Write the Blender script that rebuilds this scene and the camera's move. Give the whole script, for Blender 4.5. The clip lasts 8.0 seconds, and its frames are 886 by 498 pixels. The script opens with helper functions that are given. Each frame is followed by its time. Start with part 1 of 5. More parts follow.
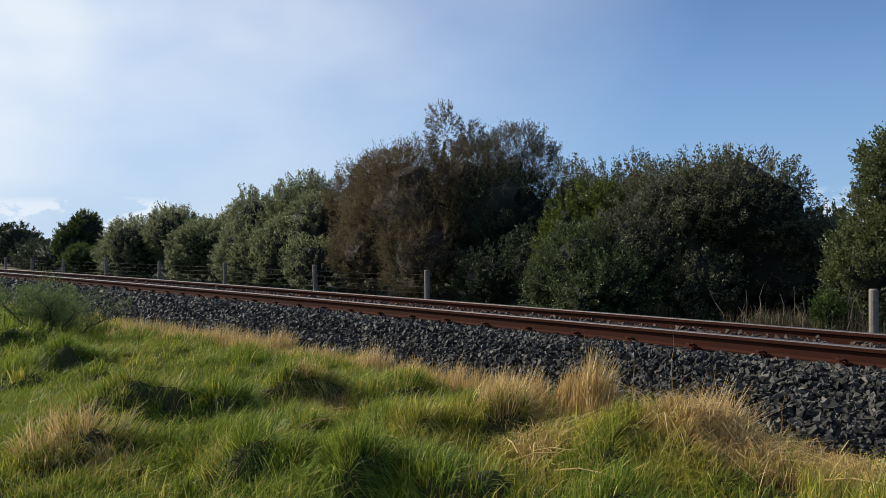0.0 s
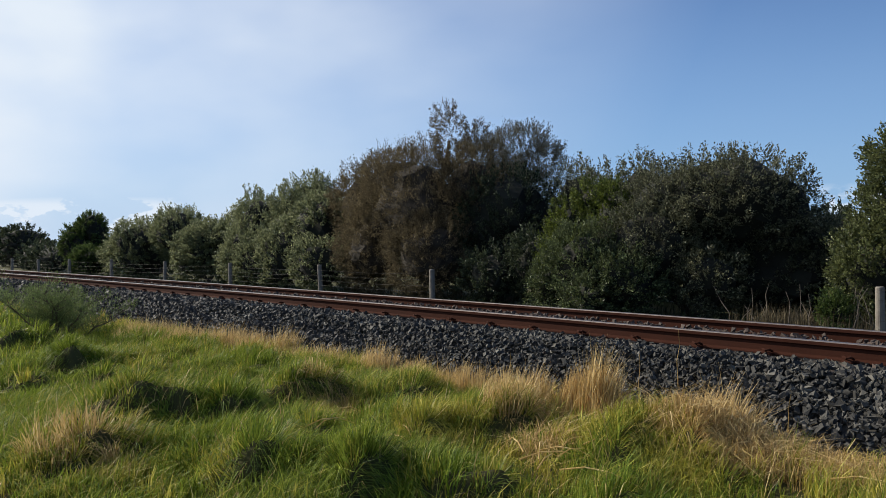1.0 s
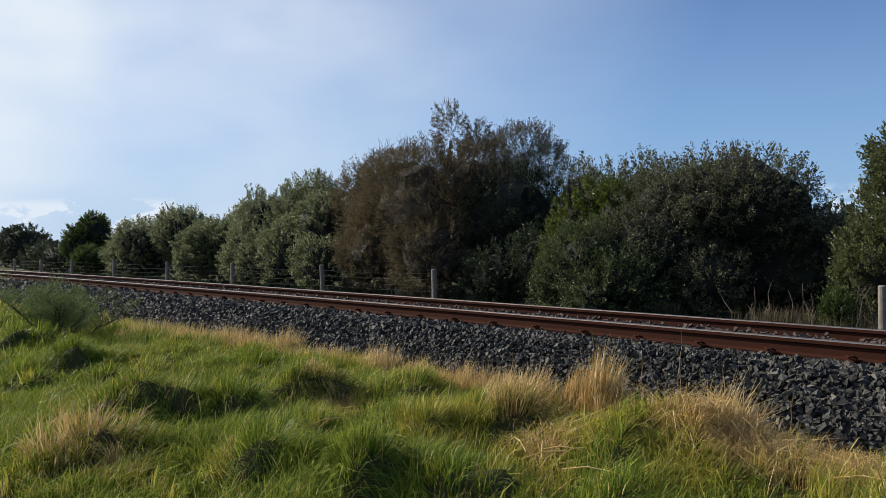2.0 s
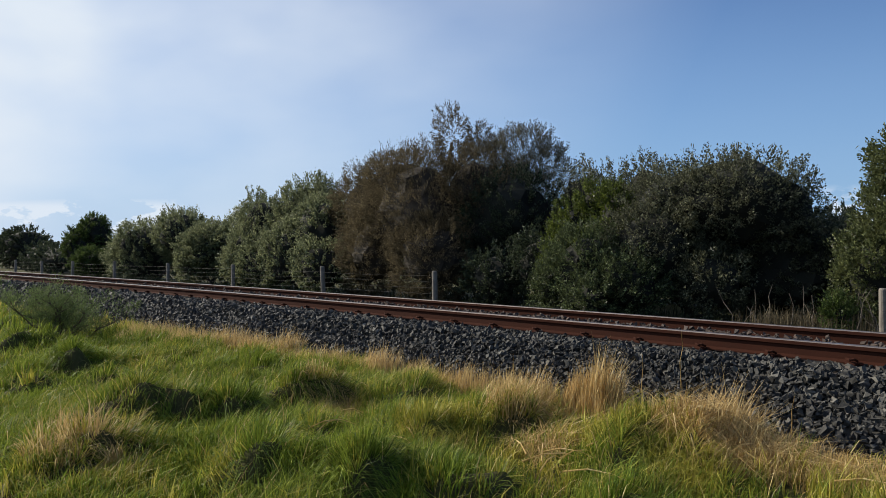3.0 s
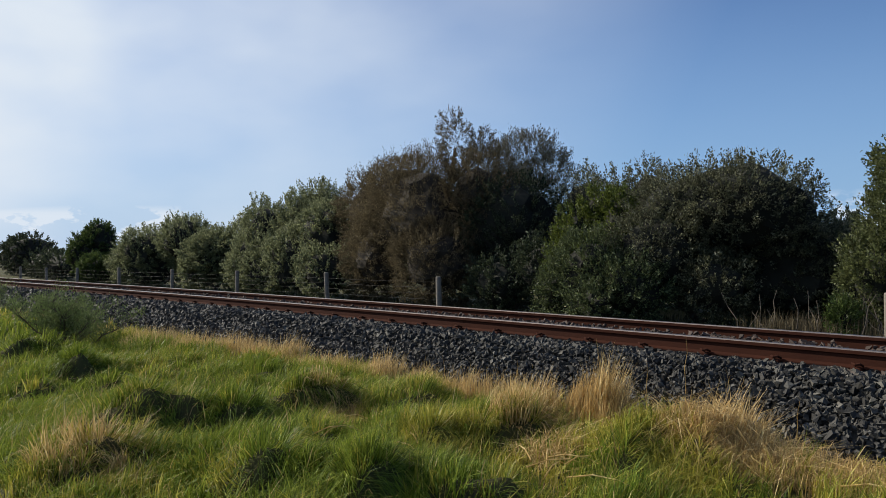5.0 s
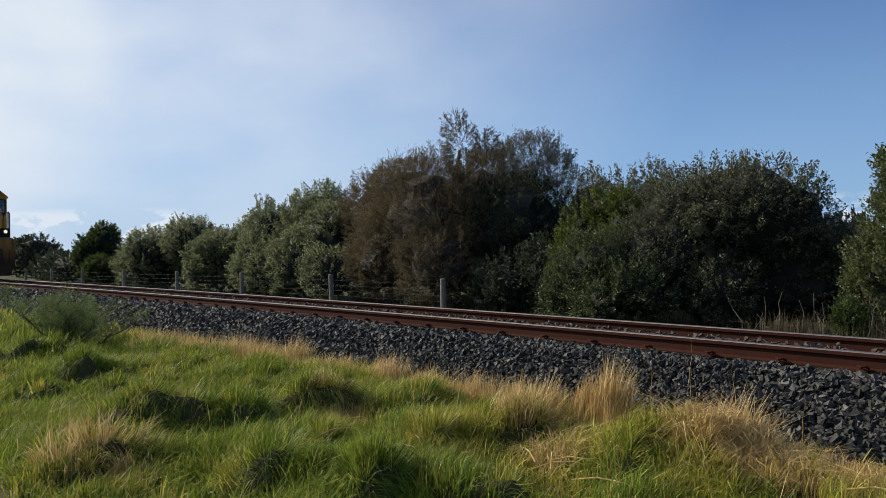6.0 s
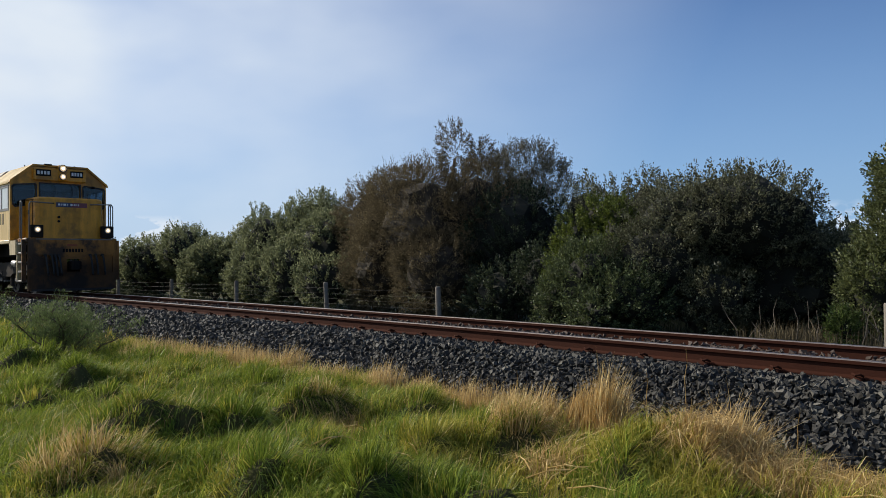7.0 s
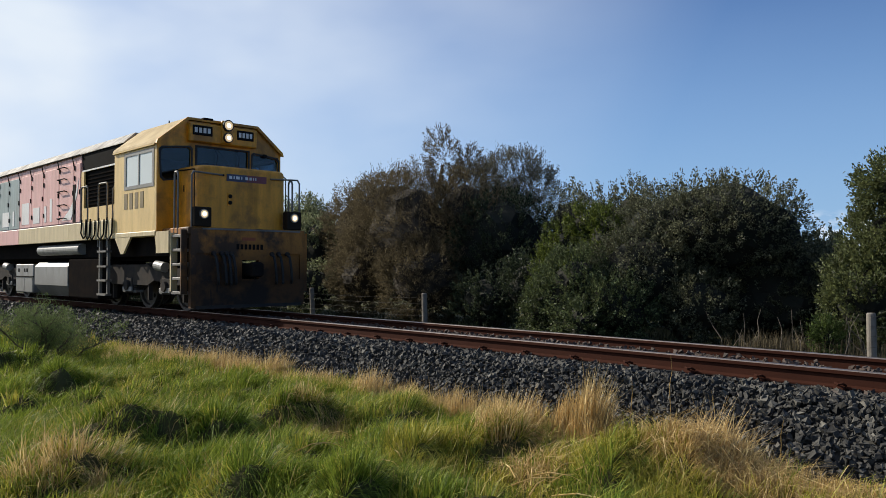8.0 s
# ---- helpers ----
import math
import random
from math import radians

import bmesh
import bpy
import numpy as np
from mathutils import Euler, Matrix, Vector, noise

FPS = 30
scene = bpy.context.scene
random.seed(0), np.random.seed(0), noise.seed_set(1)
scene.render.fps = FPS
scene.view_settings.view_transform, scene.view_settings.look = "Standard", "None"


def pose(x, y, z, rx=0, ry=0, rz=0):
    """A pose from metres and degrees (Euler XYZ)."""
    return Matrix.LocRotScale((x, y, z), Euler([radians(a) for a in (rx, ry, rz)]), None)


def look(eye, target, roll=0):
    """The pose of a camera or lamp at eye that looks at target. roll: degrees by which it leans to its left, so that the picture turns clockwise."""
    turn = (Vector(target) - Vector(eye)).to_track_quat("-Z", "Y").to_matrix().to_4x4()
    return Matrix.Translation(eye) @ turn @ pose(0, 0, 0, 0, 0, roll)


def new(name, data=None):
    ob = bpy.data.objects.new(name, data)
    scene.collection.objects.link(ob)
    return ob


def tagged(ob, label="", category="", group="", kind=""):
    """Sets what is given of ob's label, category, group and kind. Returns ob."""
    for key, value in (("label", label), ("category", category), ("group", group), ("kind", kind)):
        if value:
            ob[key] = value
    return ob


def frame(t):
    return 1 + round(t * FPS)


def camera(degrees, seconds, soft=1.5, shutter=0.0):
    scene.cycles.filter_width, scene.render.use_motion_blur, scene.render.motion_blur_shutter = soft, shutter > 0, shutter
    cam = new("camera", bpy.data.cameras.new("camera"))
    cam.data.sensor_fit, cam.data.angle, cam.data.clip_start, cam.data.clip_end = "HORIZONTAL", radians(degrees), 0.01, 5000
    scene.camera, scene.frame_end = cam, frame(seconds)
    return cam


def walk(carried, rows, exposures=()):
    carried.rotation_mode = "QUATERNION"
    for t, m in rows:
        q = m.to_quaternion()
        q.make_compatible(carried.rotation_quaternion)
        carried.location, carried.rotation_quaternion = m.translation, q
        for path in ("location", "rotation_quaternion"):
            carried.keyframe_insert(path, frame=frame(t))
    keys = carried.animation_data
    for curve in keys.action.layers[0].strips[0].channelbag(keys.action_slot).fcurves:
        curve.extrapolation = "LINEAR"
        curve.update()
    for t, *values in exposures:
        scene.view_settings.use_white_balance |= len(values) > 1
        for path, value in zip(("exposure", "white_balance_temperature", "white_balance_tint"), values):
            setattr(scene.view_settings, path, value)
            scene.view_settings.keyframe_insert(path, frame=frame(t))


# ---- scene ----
# x runs along the track (the train goes towards +x), y away from the camera, z = 0 at the rail heads.
TRACK_Y, BEND = 7.589, -0.0022      # the track's distance at x = 0, and its slight bend
EYE_Z = 0.87

cam = camera(58.6, 8.0, soft=0.5)


def held(yaw, pitch, roll):
    return pose(0, 0, EYE_Z, 90 + pitch, -roll, yaw)


walk(cam, [
    (0.0, held(48.111, -0.381, -0.105)), (0.5, held(48.204, -0.394, -0.189)), (1.0, held(48.459, -0.427, -0.342)),
    (1.5, held(48.592, -0.467, -0.478)), (3.0, held(48.652, -0.306, -0.362)), (3.5, held(48.706, -0.179, -0.368)),
    (4.0, held(48.749, -0.107, -0.357)), (4.5, held(48.759, 0.034, -0.462)), (6.0, held(49.245, 0.251, -0.501)),
    (6.5, held(49.076, 0.610, -0.503)), (7.0, held(48.895, 0.829, -0.497)), (7.5, held(48.627, 1.066, -0.383)),
    (8.0, held(47.928, 1.298, -0.004))],
    exposures=[(0.0, 0.20), (3.0, 0.14), (4.5, 0.10), (7.0, 0.12), (8.0, 0.20)])

# ---- light ----
SUN_LEFT, SUN_UP = 111.0, 30.0      # degrees to the left of +y, degrees above the horizon
sun_way = Vector((-math.sin(radians(SUN_LEFT)) * math.cos(radians(SUN_UP)),
                  math.cos(radians(SUN_LEFT)) * math.cos(radians(SUN_UP)), math.sin(radians(SUN_UP))))
sun = new("sun", bpy.data.lights.new("sun", "SUN"))
sun.data.energy, sun.data.angle, sun.data.color = 5.0, radians(0.6), (1.0, 0.93, 0.80)
sun.matrix_world = look(sun_way * 50, (0, 0, 0))

world = bpy.data.worlds.new("sky")
scene.world = world
world.use_nodes = True


class Nodes:
    """A short way to write node trees."""

    def __init__(self, tree):
        self.tree = tree
        tree.nodes.clear()

    def add(self, kind, values=None, operation="", data_type="", blend_type=""):
        n = self.tree.nodes.new(kind)
        if operation:
            n.operation = operation
        if data_type:
            n.data_type = data_type
        if blend_type:
            n.blend_type = blend_type
        for key, value in (values or {}).items():
            if isinstance(value, bpy.types.NodeSocket):
                self.tree.links.new(value, n.inputs[key])
            else:
                n.inputs[key].default_value = value
        return n

    def ramp(self, fac, *stops):
        n = self.add("ShaderNodeValToRGB", {"Fac": fac})
        while len(n.color_ramp.elements) < len(stops):
            n.color_ramp.elements.new(0.5)
        for e, (at, col) in zip(n.color_ramp.elements, stops):
            e.position, e.color = at, (*col, 1) if len(col) == 3 else col
        return n.outputs["Color"]

    def mix(self, fac, a, b, kind="MIX"):
        n = self.add("ShaderNodeMix", data_type="RGBA", blend_type=kind)
        for i, value in ((0, fac), (6, a), (7, b)):
            if isinstance(value, bpy.types.NodeSocket):
                self.tree.links.new(value, n.inputs[i])
            else:
                n.inputs[i].default_value = value if i == 0 else (*value, 1)
        return n.outputs[2]

    def math(self, kind, a, b=0.0):
        return self.add("ShaderNodeMath", {0: a, 1: b}, operation=kind).outputs[0]

    def noise(self, scale, where, detail=4.0, rough=0.55):
        return self.add("ShaderNodeTexNoise", {"Vector": where, "Scale": scale, "Detail": detail, "Roughness": rough}).outputs["Fac"]


def make_sky():
    n = Nodes(world.node_tree)
    sky = n.add("ShaderNodeTexSky")
    sky.sky_type, sky.sun_disc = "NISHITA", False
    sky.sun_elevation, sky.sun_rotation = radians(SUN_UP), radians(-SUN_LEFT)
    sky.altitude, sky.air_density, sky.dust_density, sky.ozone_density = 10.0, 1.0, 0.3, 3.0
    way = n.add("ShaderNodeTexCoord").outputs["Generated"]
    axes = n.add("ShaderNodeSeparateXYZ", {0: way})
    # a smooth veil of high cloud towards the sun's side with long soft streaks, and a low bank near the horizon
    streak = n.add("ShaderNodeMapping", {"Vector": way, "Rotation": (0.25, 0.45, 0.6), "Scale": (0.9, 2.2, 4.2)}).outputs[0]
    wisps = n.noise(1.5, streak, 4.0, 0.45)
    side = n.add("ShaderNodeVectorMath", {0: way, 1: tuple(sun_way)}, operation="DOT_PRODUCT").outputs["Value"]
    near_sun = n.add("ShaderNodeMapRange", {"Value": side, "From Min": 0.30, "From Max": 0.85}).outputs[0]
    veil = n.math("MULTIPLY", n.add("ShaderNodeMapRange", {"Value": side, "From Min": 0.25, "From Max": 0.95}).outputs[0], 0.66)
    cirrus = n.math("MULTIPLY", n.ramp(wisps, (0.38, (0, 0, 0)), (0.68, (1, 1, 1))), n.math("ADD", 0.03, n.math("MULTIPLY", near_sun, 0.8)))
    cirrus = n.math("MINIMUM", n.math("ADD", veil, n.math("MULTIPLY", cirrus, 0.75)), 1.0)
    low = n.add("ShaderNodeMapping", {"Vector": way, "Scale": (5.0, 5.0, 11.0)}).outputs[0]
    puffs = n.ramp(n.noise(2.3, low, 6.0, 0.6), (0.46, (0, 0, 0)), (0.53, (1, 1, 1)))
    band = n.ramp(axes.outputs["Z"], (0.005, (0, 0, 0)), (0.02, (1, 1, 1)), (0.046, (1, 1, 1)), (0.066, (0, 0, 0)))
    bank = n.math("MULTIPLY", n.math("MULTIPLY", puffs, band), 0.95)
    cloud = n.math("MAXIMUM", cirrus, bank)
    haze = n.ramp(axes.outputs["Z"], (0.0, (0.9, 0.9, 0.9)), (0.07, (0.65, 0.65, 0.65)), (0.34, (0, 0, 0)))
    clear = n.mix(haze, n.mix(1.0, sky.outputs[0], (0.66, 0.87, 1.20), "MULTIPLY"), (3.5, 5.8, 9.2))
    colour = n.mix(cloud, clear, (8.7, 9.6, 10.7))
    back = n.add("ShaderNodeBackground", {"Color": colour, "Strength": 0.078})
    n.add("ShaderNodeOutputWorld", {"Surface": back.outputs[0]})


make_sky()


# ---- materials ----
def material(name, build):
    m = bpy.data.materials.new(name)
    m.use_nodes = True
    n = Nodes(m.node_tree)
    out = n.add("ShaderNodeOutputMaterial")
    shader = build(n)
    m.node_tree.links.new(shader, out.inputs["Surface"])
    return m


def surface(n, colour, rough=0.7, metal=0.0, bump=None, depth=0.01, strength=0.5, coat=0.0, spec=0.5):
    b = n.add("ShaderNodeBsdfPrincipled", {"Base Color": colour if isinstance(colour, bpy.types.NodeSocket) else (*colour, 1),
                                           "Roughness": rough, "Metallic": metal, "Coat Weight": coat, "Specular IOR Level": spec})
    if bump is not None:
        bm_ = n.add("ShaderNodeBump", {"Height": bump, "Distance": depth, "Strength": strength})
        n.tree.links.new(bm_.outputs[0], b.inputs["Normal"])
    return b.outputs[0]


def where(n):
    return n.add("ShaderNodeTexCoord").outputs["Object"]


def island(n):
    return n.add("ShaderNodeNewGeometry").outputs["Random Per Island"]


def leafy(name, dark, mid, light, glow=0.35, rough=0.5, patch=0.5, gloss=0.25):
    """Leaves: a colour of its own for each, in patches, and light coming through."""
    def build(n):
        own = n.ramp(island(n), (0.0, dark), (0.58, mid), (0.86, [0.6 * a + 0.4 * b for a, b in zip(mid, light)]), (1.0, light))
        big = n.noise(patch, where(n), 3.0)
        colour = n.mix(n.ramp(big, (0.40, (0, 0, 0)), (0.62, (1, 1, 1))), own, n.mix(0.45, own, mid))
        b = surface(n, colour, rough, spec=gloss)
        t = n.add("ShaderNodeBsdfTranslucent", {"Color": n.mix(0.3, colour, light)})
        return n.add("ShaderNodeMixShader", {0: glow, 1: b, 2: t.outputs[0]}).outputs[0]
    return material(name, build)


def plain(name, col, rough=0.6, metal=0.0, grime=0.25, dirt=(0.05, 0.04, 0.03), scale=3.0, bump=0.0, coat=0.0, spec=0.5):
    """Paint or metal with stains at two scales."""
    def build(n):
        w = where(n)
        big, fine = n.noise(scale, w, 5.0), n.noise(scale * 14, w, 3.0)
        c = n.mix(n.math("MULTIPLY", n.ramp(big, (0.42, (0, 0, 0)), (0.75, (1, 1, 1))), grime * 2), col, dirt)
        c = n.mix(n.math("MULTIPLY", n.ramp(fine, (0.5, (0, 0, 0)), (0.8, (1, 1, 1))), grime), c, dirt)
        r = n.math("ADD", rough, n.math("MULTIPLY", n.math("SUBTRACT", big, 0.5), 0.25))
        return surface(n, c, r, metal, fine if bump else None, bump or 0.01, 0.5, coat, spec)
    return material(name, build)


# ---- ways to build ----
def part(name, bm, mat, parent=None, label="", smooth=False, m=None):
    """Links a bmesh as one mesh object under a thing or a part."""
    me = bpy.data.meshes.new(name)
    bm.normal_update()
    bm.to_mesh(me)
    bm.free()
    me.materials.append(mat)
    if smooth:
        me.polygons.foreach_set("use_smooth", [True] * len(me.polygons))
    ob = new(name, me)
    if parent:
        ob.parent = parent
    if m is not None:
        ob.matrix_basis = m
    return tagged(ob, label)


def from_arrays(name, verts, faces, mat, parent=None, label="", smooth=False):
    """A mesh from arrays that a loop has worked out; faces is (n, 3) or (n, 4)."""
    me = bpy.data.meshes.new(name)
    faces = np.asarray(faces, np.int32)
    k = faces.shape[1]
    me.vertices.add(len(verts))
    me.vertices.foreach_set("co", np.asarray(verts, np.float32).ravel())
    me.loops.add(faces.size)
    me.loops.foreach_set("vertex_index", faces.ravel())
    me.polygons.add(len(faces))
    me.polygons.foreach_set("loop_start", np.arange(0, faces.size, k, dtype=np.int32))
    me.polygons.foreach_set("loop_total", np.full(len(faces), k, np.int32))
    me.polygons.foreach_set("use_smooth", [smooth] * len(faces))
    me.update(calc_edges=True)
    me.materials.append(mat)
    ob = new(name, me)
    if parent:
        ob.parent = parent
    return tagged(ob, label)


def box(bm, x0, x1, y0, y1, z0, z1, bevel=0.0, seg=1):
    r = bmesh.ops.create_cube(bm, size=1, matrix=Matrix.Translation(((x0 + x1) / 2, (y0 + y1) / 2, (z0 + z1) / 2))
                              @ Matrix.Diagonal((x1 - x0, y1 - y0, z1 - z0, 1)))
    if bevel:
        edges = {e for v in r["verts"] for e in v.link_edges}
        bmesh.ops.bevel(bm, geom=list(edges), offset=bevel, segments=seg, affect="EDGES", profile=0.5)
    return bm


def rod(bm, a, b, r0, r1=None, sides=8, caps=True):
    a, b = Vector(a), Vector(b)
    d = b - a
    m = Matrix.Translation((a + b) / 2) @ d.to_track_quat("Z", "Y").to_matrix().to_4x4()
    bmesh.ops.create_cone(bm, cap_ends=caps, segments=sides, radius1=r0, radius2=r0 if r1 is None else r1, depth=d.length, matrix=m)
    return bm


def tube(bm, points, r, sides=8):
    """A bent pipe through points."""
    for a, b in zip(points, points[1:]):
        rod(bm, a, b, r, sides=sides)
    for p in points[1:-1]:
        bmesh.ops.create_uvsphere(bm, u_segments=sides, v_segments=5, radius=r * 1.0, matrix=Matrix.Translation(p))
    return bm


def prism(bm, outline, axis, a, b):
    """An outline of (u, v) swept along an axis from a to b. Axis x: (y, z); y: (x, z); z: (x, y)."""
    def at(u, v, w):
        return {"x": (w, u, v), "y": (u, w, v), "z": (u, v, w)}[axis]
    lo = [bm.verts.new(at(u, v, a)) for u, v in outline]
    hi = [bm.verts.new(at(u, v, b)) for u, v in outline]
    bm.faces.new(lo[::-1])
    bm.faces.new(hi)
    for i in range(len(outline)):
        j = (i + 1) % len(outline)
        bm.faces.new((lo[i], lo[j], hi[j], hi[i]))
    bmesh.ops.recalc_face_normals(bm, faces=bm.faces[:])
    return bm


def empty(name, m=None):
    ob = new(name)
    ob.empty_display_size = 0.3
    if m is not None:
        ob.matrix_basis = m
    return ob


rng = np.random.default_rng(5)


# ---- the lie of the land ----
def track_y(x):
    return TRACK_Y + BEND * x * x / 2


def on_track(s, side, z):
    """A point beside the track: side is metres from its centre line, away from the camera."""
    return Vector((s - side * BEND * s, track_y(s) + side, z))


# mounds of tall grass: x, y, radius, height; each is steep on its lee side
MOUNDS = [(-12.25, 2.95, 0.60, 0.36), (-10.0, 2.95, 0.52, 0.36), (-8.8, 2.92, 0.45, 0.27), (-6.52, 2.42, 0.58, 0.46), (-6.2, 3.1, 0.50, 0.34),
          (-6.25, 3.9, 0.50, 0.42), (-5.75, 4.6, 0.45, 0.22), (-3.8, 2.7, 0.45, 0.34), (-4.38, 2.52, 0.42, 0.30), (-2.75, 4.85, 0.50, 0.26),
          (-9.4, 2.35, 0.50, 0.28), (-7.3, 3.15, 0.45, 0.20), (-5.6, 1.75, 0.45, 0.30), (-4.95, 2.75, 0.40, 0.20), (-4.4, 3.8, 0.50, 0.28),
          (-4.3, 4.55, 0.40, 0.22), (-3.2, 4.5, 0.42, 0.22), (-3.4, 3.3, 0.40, 0.22), (-5.2, 3.35, 0.35, 0.18), (-7.9, 3.9, 0.50, 0.16)]


bumps = np.random.default_rng(21)
MOUNDS += [(-1.0 - 12 * a, 1.4 + 3.4 * b, 0.18 + 0.14 * c, 0.05 + 0.10 * d) for a, b, c, d in bumps.random((46, 4))]


def ground_z(x, y):
    """Height of the soil, for arrays."""
    side = y - (TRACK_Y + BEND * np.clip(x, -120, 60) ** 2 / 2)
    z = -0.72 + 0.13 * np.exp(-((side + 2.3) / 0.7) ** 2) - 0.12 * (side > 2.2)
    z = z + 0.05 * np.sin(x * 0.9 + 1.3 * np.sin(y * 1.1)) * np.clip(-side - 2.4, 0, 1)
    wx = x + 0.10 * np.sin(y * 5.3 + 2.0 * np.sin(x * 3.7)) + 0.05 * np.sin(y * 13.0 + x * 4.0)     # uneven outlines
    wy = y + 0.10 * np.sin(x * 4.9 + 2.0 * np.sin(y * 4.1)) + 0.05 * np.sin(x * 11.0 - y * 5.0)
    for mx, my, r, h in MOUNDS:
        dx, dy = (wx - mx) / (0.85 * r), (wy - my) / (0.80 * r)
        dx = np.where(dx > 0, dx * 2.3, dx * 0.62)
        z = z + 0.90 * h * np.exp(-(dx * dx + dy * dy) * 1.3)
    return z


def stretch_grid(lo, hi, fine_lo, fine_hi, step, grow):
    """Even steps inside, growing ones outside."""
    mid = list(np.arange(fine_lo, fine_hi + step / 2, step))
    up, s = [mid[-1]], step
    while up[-1] < hi:
        s *= grow
        up.append(up[-1] + s)
    down, s = [mid[0]], step
    while down[-1] > lo:
        s *= grow
        down.append(down[-1] - s)
    return np.array(down[:0:-1] + mid + up[1:])


def soil(n):
    w = where(n)
    c = n.mix(n.noise(0.8, w, 6.0), (0.050, 0.062, 0.018), (0.10, 0.085, 0.035))
    c = n.mix(n.math("MULTIPLY", n.noise(9.0, w, 4.0), 0.6), c, (0.035, 0.03, 0.018))
    return surface(n, c, 0.95, bump=n.noise(14.0, w, 5.0), depth=0.04, strength=0.7, spec=0.1)


soil_mat = material("grassy_soil", soil)


def make_ground():
    xs = stretch_grid(-3500, 3500, -14, 1, 0.08, 1.22)
    ys = stretch_grid(-3500, 3500, 0.5, 6.2, 0.08, 1.22)
    gx, gy = np.meshgrid(xs, ys, indexing="ij")
    z = ground_z(gx, gy)
    v = np.stack([gx, gy, z], -1).reshape(-1, 3)
    i = np.arange(gx.size).reshape(gx.shape)
    f = np.stack([i[:-1, :-1], i[1:, :-1], i[1:, 1:], i[:-1, 1:]], -1).reshape(-1, 4)
    tagged(from_arrays("ground", v, f, soil_mat, smooth=True), "uneven soil under rough grass beside a railway", "ground", kind="structure")


make_ground()


# ---- the track ----
def rusty(n):
    w = where(n)
    c = n.mix(n.noise(3.0, w, 5.0), (0.032, 0.0105, 0.006), (0.064, 0.020, 0.011))
    c = n.mix(n.math("MULTIPLY", n.noise(40.0, w, 3.0), 0.5), c, (0.045, 0.022, 0.017))
    return surface(n, c, 0.8, 0.0, n.noise(60.0, w, 3.0), 0.004, 0.5, spec=0.06)


def worn_steel(n):
    w = where(n)
    streak = n.add("ShaderNodeMapping", {"Vector": w, "Scale": (0.6, 60.0, 60.0)}).outputs[0]
    c = n.mix(n.noise(1.0, streak, 4.0), (0.20, 0.15, 0.12), (0.36, 0.30, 0.26))
    return surface(n, c, 0.36, 0.8)


def crushed(n):
    own = n.ramp(island(n), (0.0, (0.010, 0.009, 0.008)), (0.45, (0.031, 0.029, 0.025)), (0.85, (0.072, 0.067, 0.057)), (1.0, (0.19, 0.175, 0.145)))
    w = where(n)
    c = n.mix(n.math("MULTIPLY", n.noise(35.0, w, 4.0), 0.4), own, (0.052, 0.049, 0.043))
    return surface(n, c, 0.75, bump=n.noise(70.0, w, 4.0), depth=0.006, strength=0.5, spec=0.4)


def rust_stone(n):
    own = n.ramp(island(n), (0.0, (0.026, 0.018, 0.014)), (0.6, (0.060, 0.038, 0.028)), (1.0, (0.12, 0.085, 0.065)))
    w = where(n)
    return surface(n, n.mix(n.math("MULTIPLY", n.noise(35.0, w, 4.0), 0.5), own, (0.06, 0.04, 0.03)), 0.85, bump=n.noise(70.0, w), depth=0.006)


def stone_piece(n):
    own = n.ramp(n.add("ShaderNodeObjectInfo").outputs["Random"], (0.0, (0.014, 0.013, 0.011)), (0.5, (0.042, 0.039, 0.033)), (1.0, (0.14, 0.130, 0.108)))
    w = where(n)
    c = n.mix(n.math("MULTIPLY", n.noise(35.0, w, 4.0), 0.4), own, (0.052, 0.049, 0.043))
    return surface(n, c, 0.75, bump=n.noise(70.0, w, 4.0), depth=0.006, strength=0.5, spec=0.4)


rust_mat, steel_mat = material("rust", rusty), material("worn_rail_head", worn_steel)
stone_mat, rust_stone_mat, piece_mat = material("crushed_stone", crushed), material("rusty_stone", rust_stone), material("loose_stone", stone_piece)
concrete_mat = plain("weathered_concrete", (0.14, 0.115, 0.095), 0.9, grime=0.35, dirt=(0.08, 0.05, 0.035), scale=5.0, bump=0.006)


def sweep(name, outline, side, s0, s1, step, mat, parent=None, label=""):
    """An outline of (side, z) carried along the track."""
    ss = np.arange(s0, s1 + step / 2, step)
    v = np.array([on_track(s, side + u, z) for s in ss for u, z in outline])
    k = len(outline)
    i = np.arange(len(ss) - 1)[:, None] * k + np.arange(k)[None, :]
    j = np.arange(len(ss) - 1)[:, None] * k + (np.arange(k)[None, :] + 1) % k
    f = np.stack([i, j, j + k, i + k], -1).reshape(-1, 4)
    return from_arrays(name, v, f, mat, parent, label)


RAIL = [(-0.065, -0.155), (0.065, -0.155), (0.065, -0.143), (0.012, -0.128), (0.010, -0.048), (0.034, -0.036), (0.035, -0.006),
        (-0.035, -0.006), (-0.034, -0.036), (-0.010, -0.048), (-0.012, -0.128), (-0.065, -0.143)]
HEAD = [(-0.0345, -0.0065), (0.0345, -0.0065), (0.033, -0.001), (0.026, 0.002), (-0.026, 0.002), (-0.033, -0.001)]
GAUGE = 0.5685


